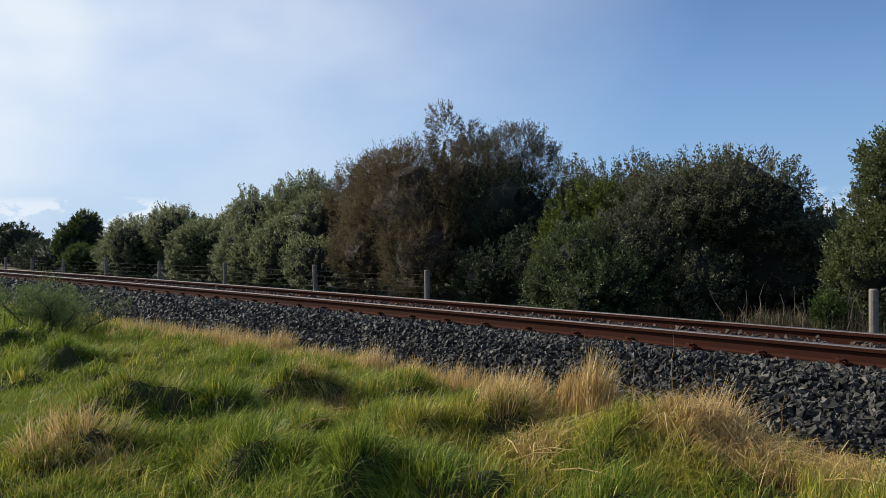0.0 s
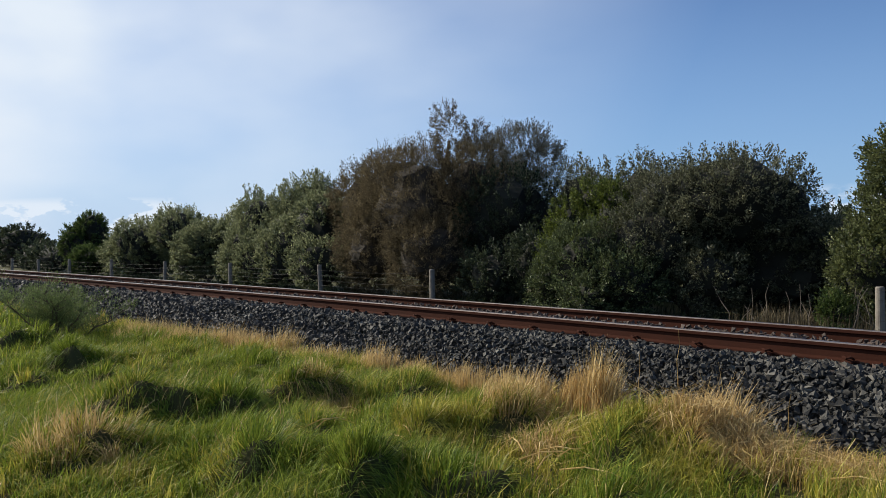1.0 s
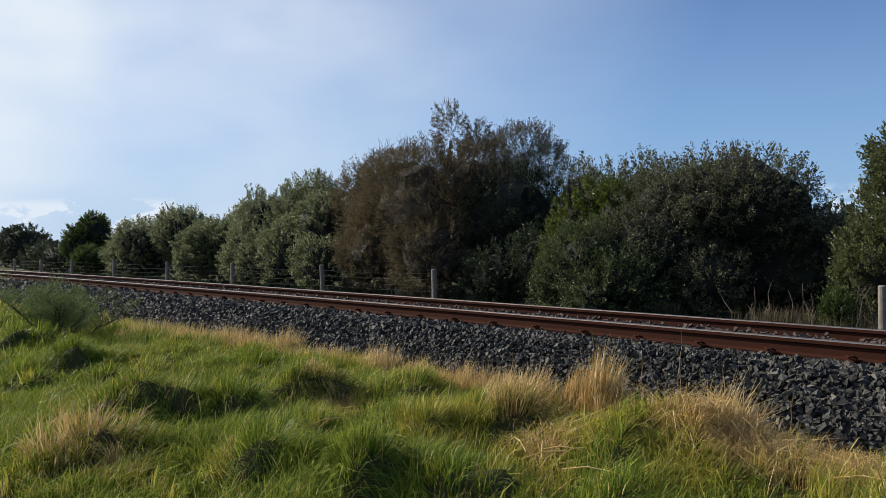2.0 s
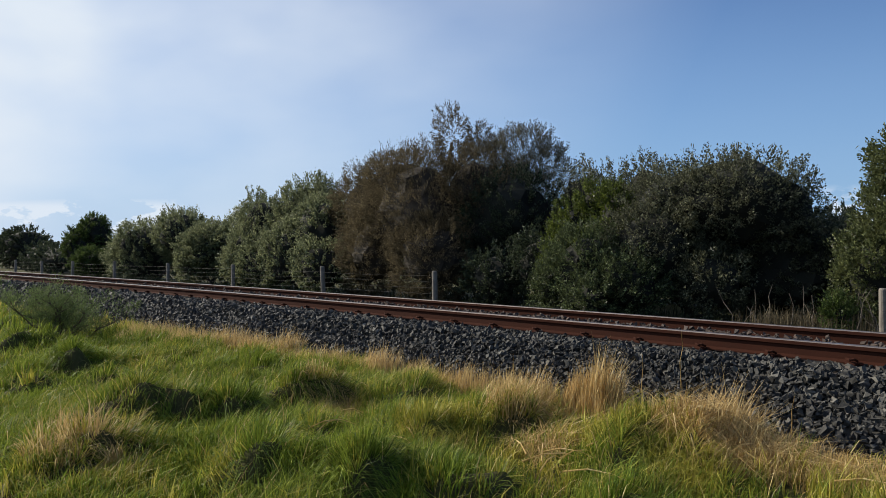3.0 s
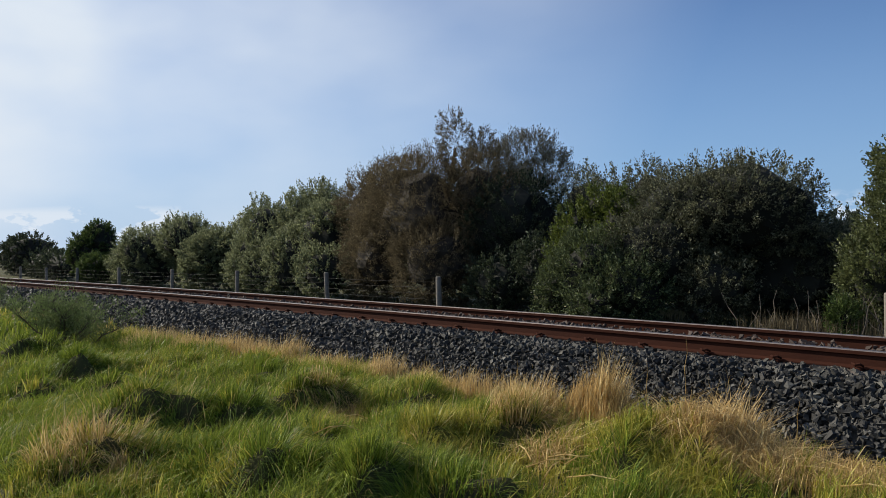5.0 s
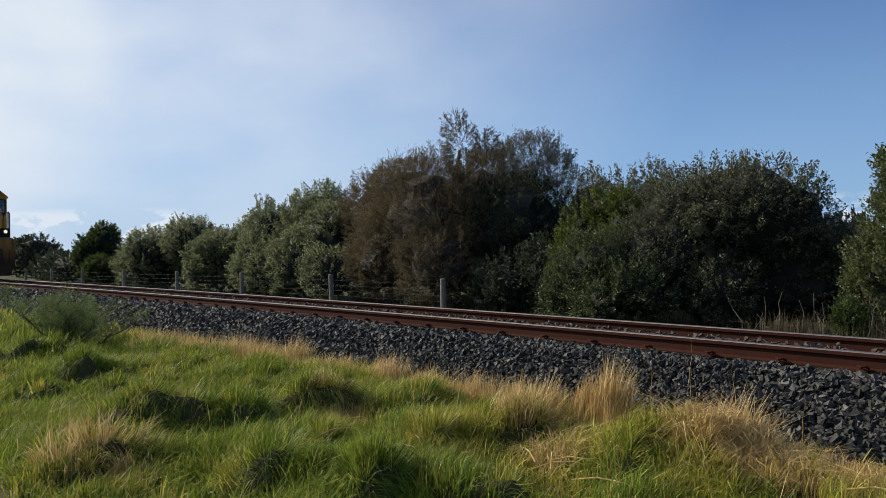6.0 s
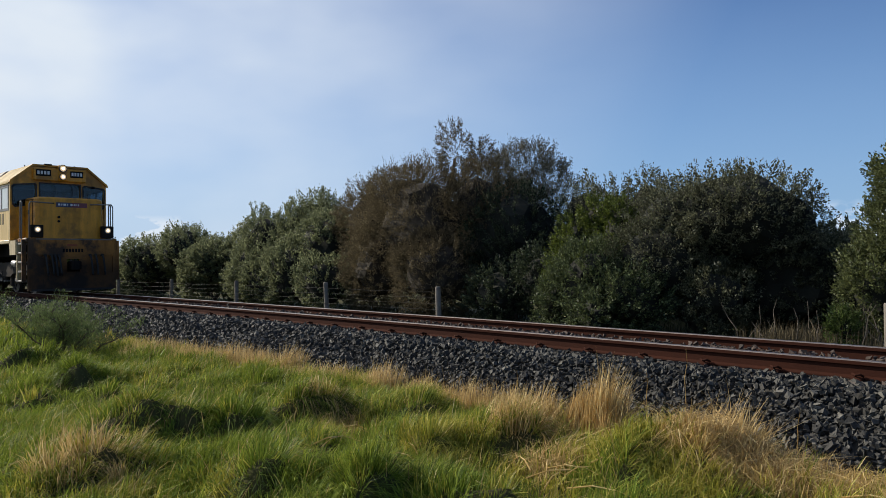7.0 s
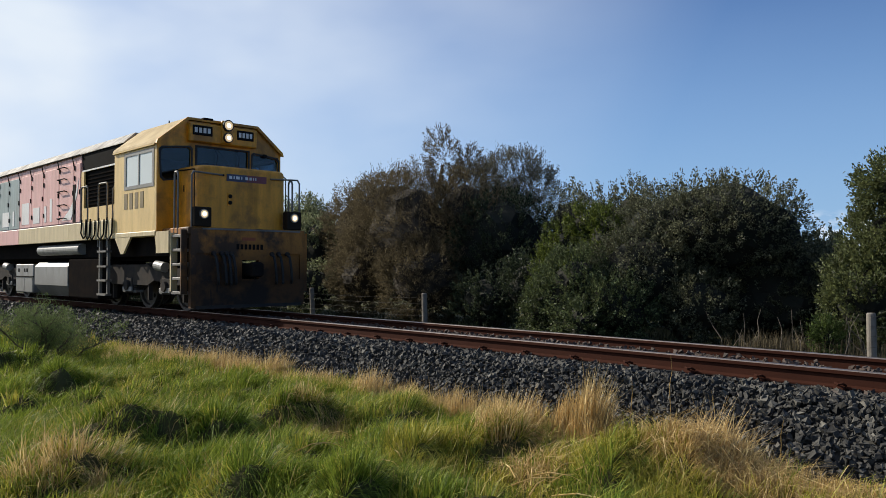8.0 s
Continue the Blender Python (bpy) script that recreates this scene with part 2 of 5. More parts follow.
def make_track():
    for side in (-GAUGE, GAUGE):
        rail = tagged(sweep("rail", RAIL, side, -170, 40, 1.0, rust_mat), "rusty steel rail on a ballasted single track", "rail", "rails of the track", "structure")
        sweep("rail_head", HEAD, side, -170, 40, 1.0, steel_mat, rail, "worn dull rail top")
    bm = bmesh.new()
    prism(bm, [(-1.05, -0.33), (1.05, -0.33), (1.05, -0.185), (0.75, -0.165), (-0.75, -0.165), (-1.05, -0.185)], "x", -0.115, 0.115)
    bmesh.ops.bevel(bm, geom=bm.edges[:], offset=0.012, segments=1, affect="EDGES")
    me = bpy.data.meshes.new("sleeper")
    bm.to_mesh(me)
    bm.free()
    me.materials.append(concrete_mat)
    bm = bmesh.new()                      # a spring clip with its shoulder
    box(bm, -0.045, 0.045, 0.062, 0.125, -0.172, -0.135, 0.008)
    tube(bm, [(-0.03, 0.05, -0.128), (-0.03, 0.115, -0.105), (0.0, 0.13, -0.112), (0.03, 0.115, -0.105), (0.03, 0.05, -0.128)], 0.011, 6)
    clip = bpy.data.meshes.new("rail_clip")
    bm.to_mesh(clip)
    bm.free()
    clip.materials.append(rust_mat)
    s = -100.0
    while s < 12:
        sl = new("sleeper", me)
        sl.matrix_basis = Matrix.Translation(on_track(s, 0, 0)) @ pose(0, 0, 0, 0, 0, math.degrees(BEND * s) + random.uniform(-0.4, 0.4))
        tagged(sl, "weathered concrete sleeper bedded in ballast", "sleeper", "sleepers of the track", "structure")
        if s > -26:
            for rail_at in (-GAUGE, GAUGE):
                for turn in (0, 180):
                    c = new("rail_clip", clip)
                    c.parent = sl
                    c.matrix_basis = pose(0, rail_at, 0, 0, 0, turn)
        s += 0.70


make_track()


# ---- ballast ----
def stones(centres, sizes):
    """Angular stones: eight loose corners each, turned at random. Returns vertices and triangles."""
    n = len(centres)
    cube = np.array([(x, y, z) for x in (-1, 1) for y in (-1, 1) for z in (-1, 1)], float)
    q = rng.normal(size=(n, 4))
    q /= np.linalg.norm(q, axis=1, keepdims=True)
    w, x, y, z = q.T
    m = np.stack([np.stack([1 - 2 * (y * y + z * z), 2 * (x * y - z * w), 2 * (x * z + y * w)], -1),
                  np.stack([2 * (x * y + z * w), 1 - 2 * (x * x + z * z), 2 * (y * z - x * w)], -1),
                  np.stack([2 * (x * z - y * w), 2 * (y * z + x * w), 1 - 2 * (x * x + y * y)], -1)], 1)
    v = cube[None] * rng.uniform(0.28, 1.0, (n, 8, 3)) * rng.uniform((0.85, 0.60, 0.42), (1.40, 1.05, 0.85), (n, 3))[:, None]
    v = v + rng.normal(scale=0.14, size=(n, 8, 3))
    v = np.einsum("nij,nkj->nki", m, v * sizes[:, None, None] * 0.62) + centres[:, None]
    quads = np.array([(0, 1, 3, 2), (4, 6, 7, 5), (0, 4, 5, 1), (2, 3, 7, 6), (0, 2, 6, 4), (1, 5, 7, 3)])
    tri = np.concatenate([quads[:, :3], quads[:, [0, 2, 3]]])
    f = tri[None] + (np.arange(n) * 8)[:, None, None]
    return v.reshape(-1, 3), f.reshape(-1, 3)


def bed_z(side):
    """Top of the ballast across the track."""
    a = np.abs(side)
    return np.where(a < 0.53, -0.125, np.where(a < 1.22, -0.19, -0.19 - (a - 1.22) * 0.48))


def scatter(s0, s1, a, b, count, size):
    s, side = rng.uniform(s0, s1, count), rng.uniform(a, b, count)
    z = bed_z(side) + rng.uniform(-0.020, 0.034, count)
    c = np.stack([s - side * BEND * s, TRACK_Y + BEND * s * s / 2 + side, z], -1)
    return c, rng.uniform(0.62, 1.35, count) * size


def make_ballast():
    bed = tagged(sweep("ballast_bed", [(-2.6, -0.92), (2.6, -0.92), (2.5, -0.83), (1.22, -0.225), (-1.22, -0.225), (-2.5, -0.84)], 0, -170, 40, 1.0, stone_mat),
                 "bed of dark grey crushed stone ballast under the track", "ballast", kind="structure")
    sets = [scatter(-9, 4, -2.55, -0.66, 23000, 0.043), scatter(-18, -9, -2.3, -0.66, 10500, 0.049), scatter(-34, -18, -2.3, -0.66, 8000, 0.069),
            scatter(-70, -34, -2.2, -0.66, 3500, 0.12), scatter(-12, 4, 0.64, 1.7, 2000, 0.06), scatter(-40, -12, 0.64, 1.6, 1500, 0.08)]
    v, f = stones(np.concatenate([c for c, _ in sets]), np.concatenate([s for _, s in sets]))
    tagged(from_arrays("ballast_stones", v, f, stone_mat, bed), "loose angular dark grey stones", kind="stuff")
    sets = [scatter(-12, 4, -0.51, 0.51, 5000, 0.047), scatter(-34, -12, -0.51, 0.51, 3500, 0.065), scatter(-70, -34, -0.5, 0.5, 2500, 0.1),
            scatter(-30, 4, -0.78, -0.62, 900, 0.042)]
    v, f = stones(np.concatenate([c for c, _ in sets]), np.concatenate([s for _, s in sets]))
    tagged(from_arrays("rusty_ballast_stones", v, f, rust_stone_mat, bed), "rust-stained stones between the rails", kind="stuff")
    shapes = []
    for _ in range(8):
        v, f = stones(np.zeros((1, 3)), np.array([0.049]))
        ob = from_arrays("stone", v, f, piece_mat)
        shapes.append(ob.data)
        bpy.data.objects.remove(ob)
    c, _ = scatter(-5.2, 0.4, -2.2, -0.9, 300, 0.06)
    for p in c:
        st = new("stone", shapes[rng.integers(8)])
        st.parent = bed
        st.matrix_basis = pose(p[0], p[1], p[2] + 0.022, *rng.uniform(0, 360, 3))


make_ballast()


# ---- plants ----
bark_mat = plain("bark", (0.10, 0.075, 0.055), 0.95, grime=0.4, scale=6.0, bump=0.02)
twig_mat = plain("grey_twigs", (0.16, 0.13, 0.10), 0.9, grime=0.3, scale=8.0)
olive_leaf = leafy("grey_green_leaves", (0.015, 0.021, 0.009), (0.110, 0.130, 0.056), (0.56, 0.59, 0.33), 0.30, 0.46, gloss=0.3)
dome_leaf = leafy("dull_olive_leaves", (0.009, 0.012, 0.006), (0.058, 0.064, 0.034), (0.44, 0.44, 0.27), 0.24, 0.46, gloss=0.25)
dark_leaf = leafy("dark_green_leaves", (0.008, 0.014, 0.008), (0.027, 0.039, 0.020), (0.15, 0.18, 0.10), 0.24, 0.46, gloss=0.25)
green_leaf = leafy("fresh_green_leaves", (0.009, 0.020, 0.005), (0.046, 0.076, 0.018), (0.19, 0.25, 0.07), 0.26, 0.46, gloss=0.25)
bright_leaf = leafy("yellow_green_leaves", (0.008, 0.016, 0.003), (0.050, 0.074, 0.012), (0.30, 0.35, 0.07), 0.28, 0.46, gloss=0.25)
mottled_leaf = leafy("mottled_green_leaves", (0.006, 0.011, 0.005), (0.034, 0.052, 0.018), (0.34, 0.40, 0.18), 0.24, 0.46, gloss=0.3)
sunny_leaf = leafy("sunlit_olive_leaves", (0.010, 0.015, 0.005), (0.066, 0.080, 0.026), (0.36, 0.39, 0.16), 0.26, 0.46, gloss=0.3)
brown_leaf = leafy("browned_feathery_leaves", (0.024, 0.020, 0.012), (0.094, 0.073, 0.041), (0.31, 0.255, 0.150), 0.35, 0.7)
grey_leaf = leafy("grey_feathery_leaves", (0.04, 0.039, 0.028), (0.100, 0.095, 0.070), (0.27, 0.255, 0.19), 0.32, 0.7)
# near-black fill for crowns: the shade inside is put into the colour
core_mat = plain("dark_shade_core", (0.012, 0.014, 0.007), 0.95, grime=0.5, dirt=(0.012, 0.010, 0.006), scale=4.0)


# the brown tree's solid fill, its inner shade painted in as dark brown
brown_core = plain("brown_shade_core", (0.040, 0.030, 0.018), 0.95, grime=0.5, dirt=(0.018, 0.014, 0.009), scale=4.0)


def leaves(points, outward, length, width, droop=0.5):
    """A folded four-sided leaf at each point, roughly facing outward. Returns vertices and triangles."""
    n = len(points)
    d = outward + rng.normal(scale=droop, size=(n, 3))
    d /= np.linalg.norm(d, axis=1, keepdims=True) + 1e-9
    side = np.cross(d, rng.normal(size=(n, 3)))
    side /= np.linalg.norm(side, axis=1, keepdims=True) + 1e-9
    up = np.cross(side, d)
    ln, wd = length * rng.uniform(0.6, 1.3, (n, 1)), width * rng.uniform(0.7, 1.3, (n, 1))
    a, b = points - d * ln * 0.4, points + d * ln * 0.6 - up * ln * 0.12
    mid = points + up * wd * 0.22
    v = np.stack([a, mid + side * wd / 2, b, mid - side * wd / 2], 1)
    f = np.array([(0, 1, 2), (0, 2, 3)])[None] + (np.arange(n) * 4)[:, None, None]
    return v.reshape(-1, 3), f.reshape(-1, 3)


def lump_noise(d, seed, freq=2.2):
    """Cheap smooth noise on directions, for arrays."""
    r = np.random.default_rng(seed)
    out = np.zeros(len(d))
    for k in range(7):
        w, ph = r.normal(size=3) * freq * (1 + k * 0.55), r.uniform(0, 6.28)
        out += np.sin(d @ w + ph) / (1 + k * 0.5)
    return out / 2.6


def crown(name, lobes, count, length, width, mat, parent, seed, label="", spiky=0.0, core=0.79, rugged=0.19, inner=None, gap=0.42):
    """A crown of leaves over lobes (x, y, z, rx, ry, rz) with an uneven outline, clumps and gaps, and solid cores
    coloured as inner shade.
    """
    global rng
    rng = np.random.default_rng(seed)
    area = np.array([(l[3] * l[5] + l[4] * l[5] + l[3] * l[4]) for l in lobes])
    pts, outs = [], []
    low = min(l[2] - l[5] for l in lobes)
    for i, l in enumerate(lobes):
        n = int(0.88 * count * area[i] / area.sum())
        sprigs = max(30, n // 17)                               # leaves gather on sprigs
        d = rng.normal(size=(sprigs, 3))
        d[:, 1] -= 0.35                                         # more on the open side
        d /= np.linalg.norm(d, axis=1, keepdims=True)
        hollow = lump_noise(d, seed * 5 + i, 6.0) + 0.4 * lump_noise(d, seed * 3 + i, 13.0) < -gap        # dark hollows between clumps
        d = d[~hollow]
        sprigs = len(d)
        r = 1 + rugged * lump_noise(d, seed * 13 + i) + 0.13 * lump_noise(d, seed * 7 + i, 5.0) + rng.normal(scale=0.03, size=sprigs)
        r *= 1 - np.abs(rng.normal(scale=0.06, size=sprigs))
        long = rng.random(sprigs) < 0.10 + spiky
        r[long] += np.abs(rng.normal(scale=0.035 + 0.06 * spiky, size=long.sum()))
        c = np.array(l[:3]) + d * r[:, None] * np.array(l[3:])
        pick = rng.integers(0, sprigs, n)
        spread = 0.060 + 0.016 * np.array(l[3:]).mean()
        along = np.clip(rng.normal(size=(n, 1)), -1.5, 1.3) * spread
        grow = d + np.array([0, 0, 0.5])
        p = c[pick] + grow[pick] * along + rng.normal(scale=spread * 0.42, size=(n, 3))
        pts.append(p)
        outs.append(d[pick] * 0.8 + np.array([0, 0, 0.35]))
    p, o = np.concatenate(pts), np.concatenate(outs)
    keep = p[:, 2] > ground_z(p[:, 0], p[:, 1]) + 0.03
    v, f = leaves(p[keep], o[keep], length, width)
    ob = from_arrays(name, v, f, mat, parent, label)
    # solid blobs block the view through and show as painted-dark gaps
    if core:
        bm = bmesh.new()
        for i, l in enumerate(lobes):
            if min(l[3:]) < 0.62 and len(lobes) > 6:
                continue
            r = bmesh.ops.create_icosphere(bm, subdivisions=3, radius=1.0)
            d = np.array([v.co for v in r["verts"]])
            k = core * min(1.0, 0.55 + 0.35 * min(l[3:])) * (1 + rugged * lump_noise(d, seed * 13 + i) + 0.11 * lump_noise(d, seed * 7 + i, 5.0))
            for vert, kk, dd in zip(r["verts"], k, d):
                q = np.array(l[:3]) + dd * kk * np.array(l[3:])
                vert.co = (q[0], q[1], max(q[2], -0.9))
        part("inner_growth", bm, inner or core_mat, parent, "solid dark core standing in for shade inside the crown")
    return ob


def limb(bm, a, b, r0, r1, bends=4, wander=0.12):
    a, b = Vector(a), Vector(b)
    pts = [a]
    for i in range(1, bends):
        t = i / bends
        pts.append(a.lerp(b, t) + Vector([random.uniform(-1, 1) * wander * (b - a).length * 0.3 for _ in range(3)]))
    pts.append(b)
    for i in range(bends):
        rod(bm, pts[i], pts[i + 1], r0 + (r1 - r0) * i / bends, r0 + (r1 - r0) * (i + 1) / bends, 7)
    return pts


def trunk(name, base, top, r, parent, reach=1.0, limbs=5, mat=None):
    bm = bmesh.new()
    pts = limb(bm, base, top, r, r * 0.35, 5, 0.2)
    for k in range(limbs):
        p = pts[1 + k % (len(pts) - 2)]
        a = random.uniform(0, 6.28)
        q = p + Vector((math.cos(a) * reach, math.sin(a) * reach, random.uniform(0.5, 1.1) * reach))
        sub = limb(bm, p, q, r * 0.45, r * 0.12, 4, 0.25)
        for _ in range(3):
            e = sub[random.randint(1, 3)]
            limb(bm, e, e + Vector((random.uniform(-0.5, 0.5), random.uniform(-0.5, 0.5), random.uniform(0.3, 0.8))) * reach, r * 0.16, r * 0.04, 3, 0.3)
    return part(name, bm, mat or bark_mat, parent)


def shrub(name, at, lobes, count, length, width, mat, label, seed, category="bush", group="", trunk_r=0.09, **kw):
    random.seed(seed)
    ob = empty(name, pose(*at))
    base = np.array(at)
    top = max(lobes, key=lambda l: l[2] + l[5])
    size = max(l[5] for l in lobes)
    trunk("trunk", base + (0, 0, -0.1), (top[0], top[1], top[2] - 0.2 * top[5]), trunk_r, ob, size * 0.42)
    crown("crown", lobes, count, length, width, mat, ob, seed, **kw)
    inv = Matrix.Translation(at).inverted()
    for o in ob.children:
        o.matrix_parent_inverse = inv
    return tagged(ob, label, category, group)


# each crown's lobes: middle x, y, z and half sizes
def make_hedge():
    G = -0.84
    shrub("bush", (-67.8, 16.5, G), [(-67.8, 16.5, 0.9, 2.2, 1.8, 1.65), (-71.5, 16.5, 0.7, 2.2, 1.8, 1.5)], 14000, 0.15, 0.08, dark_leaf,
          "distant rounded dark bush beyond the fence", 11, group="hedge beyond the fence")
    shrub("bush", (-55.5, 15.2, G), [(-55.5, 15.2, 0.1, 2.6, 1.4, 0.95), (-60.5, 15.6, 0.2, 2.6, 1.4, 1.1)], 12000, 0.14, 0.07, dark_leaf,
          "low dark bush in the far part of the hedge", 10, group="hedge beyond the fence")
    shrub("cone_tree", (-45.9, 14.3, G), [(-46.2, 14.3, 1.0, 1.5, 1.3, 1.35), (-45.3, 14.4, 1.7, 0.95, 0.85, 0.95)], 26000, 0.09, 0.05, green_leaf,
          "small dense dark green tree with a pointed crown", 12, "tree", core=0.92)
    shrub("bush", (-40.6, 12.8, G), [(-40.6, 12.8, 0.0, 1.1, 0.95, 0.74)], 12000, 0.09, 0.05, green_leaf,
          "low bright green bush close behind the fence", 13, group="hedge beyond the fence")
    shrub("bush", (-36.5, 14.2, G), [(-37.1, 14.1, 0.6, 1.75, 1.5, 1.6), (-34.6, 14.8, 1.25, 1.45, 1.25, 1.3), (-37.9, 13.5, 0.2, 1.05, 0.9, 1.05), (-38.83, 14.20, 0.30, 1.50, 1.27, 1.30), (-34.92, 15.20, 1.01, 1.50, 1.27, 1.40)],
          56000, 0.085, 0.048, olive_leaf, "grey-green leathery-leaved bush behind the fence", 14, group="hedge beyond the fence", spiky=0.1)
    shrub("bush", (-30.5, 14.2, G), [(-30.3, 14.4, 0.75, 1.3, 1.15, 1.2), (-31.0, 13.7, 0.3, 0.9, 0.8, 0.95)],
          28000, 0.08, 0.045, olive_leaf, "grey-green leathery-leaved bush behind the fence", 15, group="hedge beyond the fence")
    shrub("bush", (-27.6, 14.8, G), [(-27.9, 15.2, 0.95, 1.4, 1.25, 1.8), (-27.2, 14.2, 0.35, 1.15, 1.0, 1.15), (-26.0, 14.0, 0.1, 0.9, 0.8, 0.95), (-29.65, 15.30, 0.78, 1.20, 1.02, 1.40), (-29.49, 14.60, 0.54, 1.00, 0.85, 1.30)],
          54000, 0.08, 0.045, olive_leaf, "grey-green leathery-leaved bush behind the fence", 16, group="hedge beyond the fence", spiky=0.1)
    shrub("bush", (-24.5, 15.2, G), [(-25.9, 16.3, 1.4, 1.65, 1.45, 1.88), (-24.5, 14.4, 0.4, 1.2, 1.05, 1.2), (-21.9, 14.0, 0.15, 0.95, 0.85, 0.98), (-23.6, 15.2, 1.4, 1.3, 1.1, 1.3), (-29.25, 15.90, 1.29, 1.20, 1.02, 1.50), (-26.16, 15.60, 1.35, 1.20, 1.02, 1.60), (-25.65, 16.40, 1.69, 1.30, 1.10, 1.70), (-25.15, 14.30, 0.37, 0.90, 0.77, 1.20)],
          86000, 0.08, 0.045, olive_leaf, "tall grey-green bush of the hedge, speckled with pale leaves", 17, group="hedge beyond the fence", spiky=0.2)
    shrub("brown_tree", (-18.6, 15.6, G), [(-18.9, 15.8, 1.9, 2.1, 1.8, 2.05), (-21.7, 16.0, 2.1, 1.55, 1.4, 1.4), (-20.3, 16.0, 2.95, 1.4, 1.2, 1.0),
          (-17.85, 16.1, 4.15, 0.6, 0.5, 0.85), (-16.95, 16.4, 3.95, 0.45, 0.4, 0.55), (-19.9, 14.8, 0.6, 1.3, 1.1, 1.35), (-17.3, 14.9, 0.6, 1.4, 1.2, 1.35), (-17.1, 16.2, 2.5, 1.2, 1.0, 1.35), (-21.0, 15.2, 0.4, 1.3, 1.0, 1.3)],
          150000, 0.085, 0.019, brown_leaf, "large feathery tree with browned, half-dead foliage and bare limbs", 18, "tree",
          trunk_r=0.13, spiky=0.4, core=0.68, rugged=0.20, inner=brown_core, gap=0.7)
    shrub("grey_tree", (-17.0, 18.4, G), [(-16.9, 18.3, 3.6, 1.15, 1.0, 0.9), (-18.3, 18.2, 3.35, 1.0, 0.9, 0.85), (-16.1, 18.3, 2.7, 1.0, 0.9, 1.1), (-17.2, 18.3, 2.2, 1.3, 1.0, 1.3)],
          66000, 0.080, 0.019, grey_leaf, "grey twiggy tree with thin foliage behind the hedge", 19, "tree", spiky=0.6, core=0, rugged=0.2, gap=3.0)
    # the last lobe is dark filler, added to close a bright gap
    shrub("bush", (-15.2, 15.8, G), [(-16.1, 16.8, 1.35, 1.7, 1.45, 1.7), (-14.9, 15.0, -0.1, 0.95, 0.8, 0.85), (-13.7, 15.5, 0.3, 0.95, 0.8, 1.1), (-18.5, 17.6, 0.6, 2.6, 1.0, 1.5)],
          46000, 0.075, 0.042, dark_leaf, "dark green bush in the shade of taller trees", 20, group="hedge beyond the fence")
    shrub("bush", (-12.6, 16.0, G), [(-12.21, 15.90, 1.89, 0.55, 0.47, 0.60), (-11.48, 15.60, 1.57, 0.50, 0.42, 0.70), (-12.78, 15.60, 1.23, 0.60, 0.51, 0.80), (-12.64, 15.10, 0.40, 0.60, 0.51, 0.80), (-11.59, 15.20, 0.52, 0.70, 0.59, 0.80), (-12.5, 15.5, 0.3, 0.9, 0.8, 1.0)],
          30000, 0.072, 0.038, bright_leaf, "fresh yellow-green bush in the hedge", 21, group="hedge beyond the fence", spiky=0.15, rugged=0.26)
    shrub("bush", (-11.3, 14.8, G), [(-11.5, 14.7, 0.30, 1.05, 0.9, 1.1), (-10.4, 14.5, -0.05, 0.9, 0.75, 0.85), (-10.9, 13.9, -0.35, 0.7, 0.5, 0.55), (-12.3, 14.4, -0.2, 0.6, 0.5, 0.7)],
          34000, 0.064, 0.034, mottled_leaf, "mottled green bush growing through the fence line", 27, group="hedge beyond the fence", spiky=0.15, rugged=0.28)
    shrub("bush", (-9.2, 16.3, G), [(-10.2, 16.5, 1.5, 1.35, 1.2, 1.28), (-9.15, 16.8, 1.76, 1.68, 1.45, 1.22), (-7.95, 17.0, 1.5, 0.78, 0.7, 1.0), (-10.4, 15.5, 0.7, 1.15, 1.0, 1.1), (-9.0, 15.7, 0.0, 0.9, 0.8, 0.8), (-8.4, 17.6, 0.3, 1.7, 1.2, 1.3), (-7.3, 18.0, 0.2, 1.5, 1.0, 1.2), (-14.01, 17.60, 1.74, 1.00, 0.85, 1.30), (-12.65, 17.20, 1.68, 0.90, 0.77, 1.20), (-11.47, 17.00, 1.89, 0.90, 0.77, 1.10)],
          104000, 0.064, 0.034, dome_leaf, "very large rounded olive-green bush with a dense domed crown", 22, group="hedge beyond the fence", spiky=0.12)
    shrub("tree", (-4.9, 15.6, G), [(-4.85, 15.6, 2.3, 0.88, 0.8, 0.72), (-4.75, 15.6, 1.05, 1.30, 1.1, 1.05), (-5.3, 14.9, 0.3, 0.8, 0.7, 0.8), (-3.3, 15.4, 1.4, 1.3, 1.1, 1.5)],
          64000, 0.068, 0.038, sunny_leaf, "leafy olive-green tree standing beside the reeds", 23, "tree", rugged=0.2)
    shrub("tree", (-11.2, 27.5, G), [(-11.2, 27.5, 0.9, 1.6, 1.2, 1.1), (-13.5, 28.0, 0.6, 1.6, 1.2, 1.0), (-8.6, 27.5, 0.5, 1.6, 1.2, 1.0)], 9000, 0.16, 0.09, dark_leaf,
          "dark tree far behind the hedge", 24, "tree")
    # added dark backing: keeps lit ground from showing through the hedge
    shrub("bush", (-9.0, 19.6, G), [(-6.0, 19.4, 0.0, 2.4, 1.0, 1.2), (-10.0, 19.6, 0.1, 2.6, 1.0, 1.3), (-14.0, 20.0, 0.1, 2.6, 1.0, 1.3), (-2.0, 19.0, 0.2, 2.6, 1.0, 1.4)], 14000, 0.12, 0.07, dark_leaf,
          "dark filler bush added behind the hedge to close bright gaps", 26, group="hedge beyond the fence")
    shrub("bush", (-5.6, 13.8, G), [(-5.6, 13.8, -0.35, 0.26, 0.22, 0.38)], 2600, 0.07, 0.02, green_leaf,
          "small yellow-green bush among dry reeds", 25, trunk_r=0.02, core=0.7)


make_hedge()


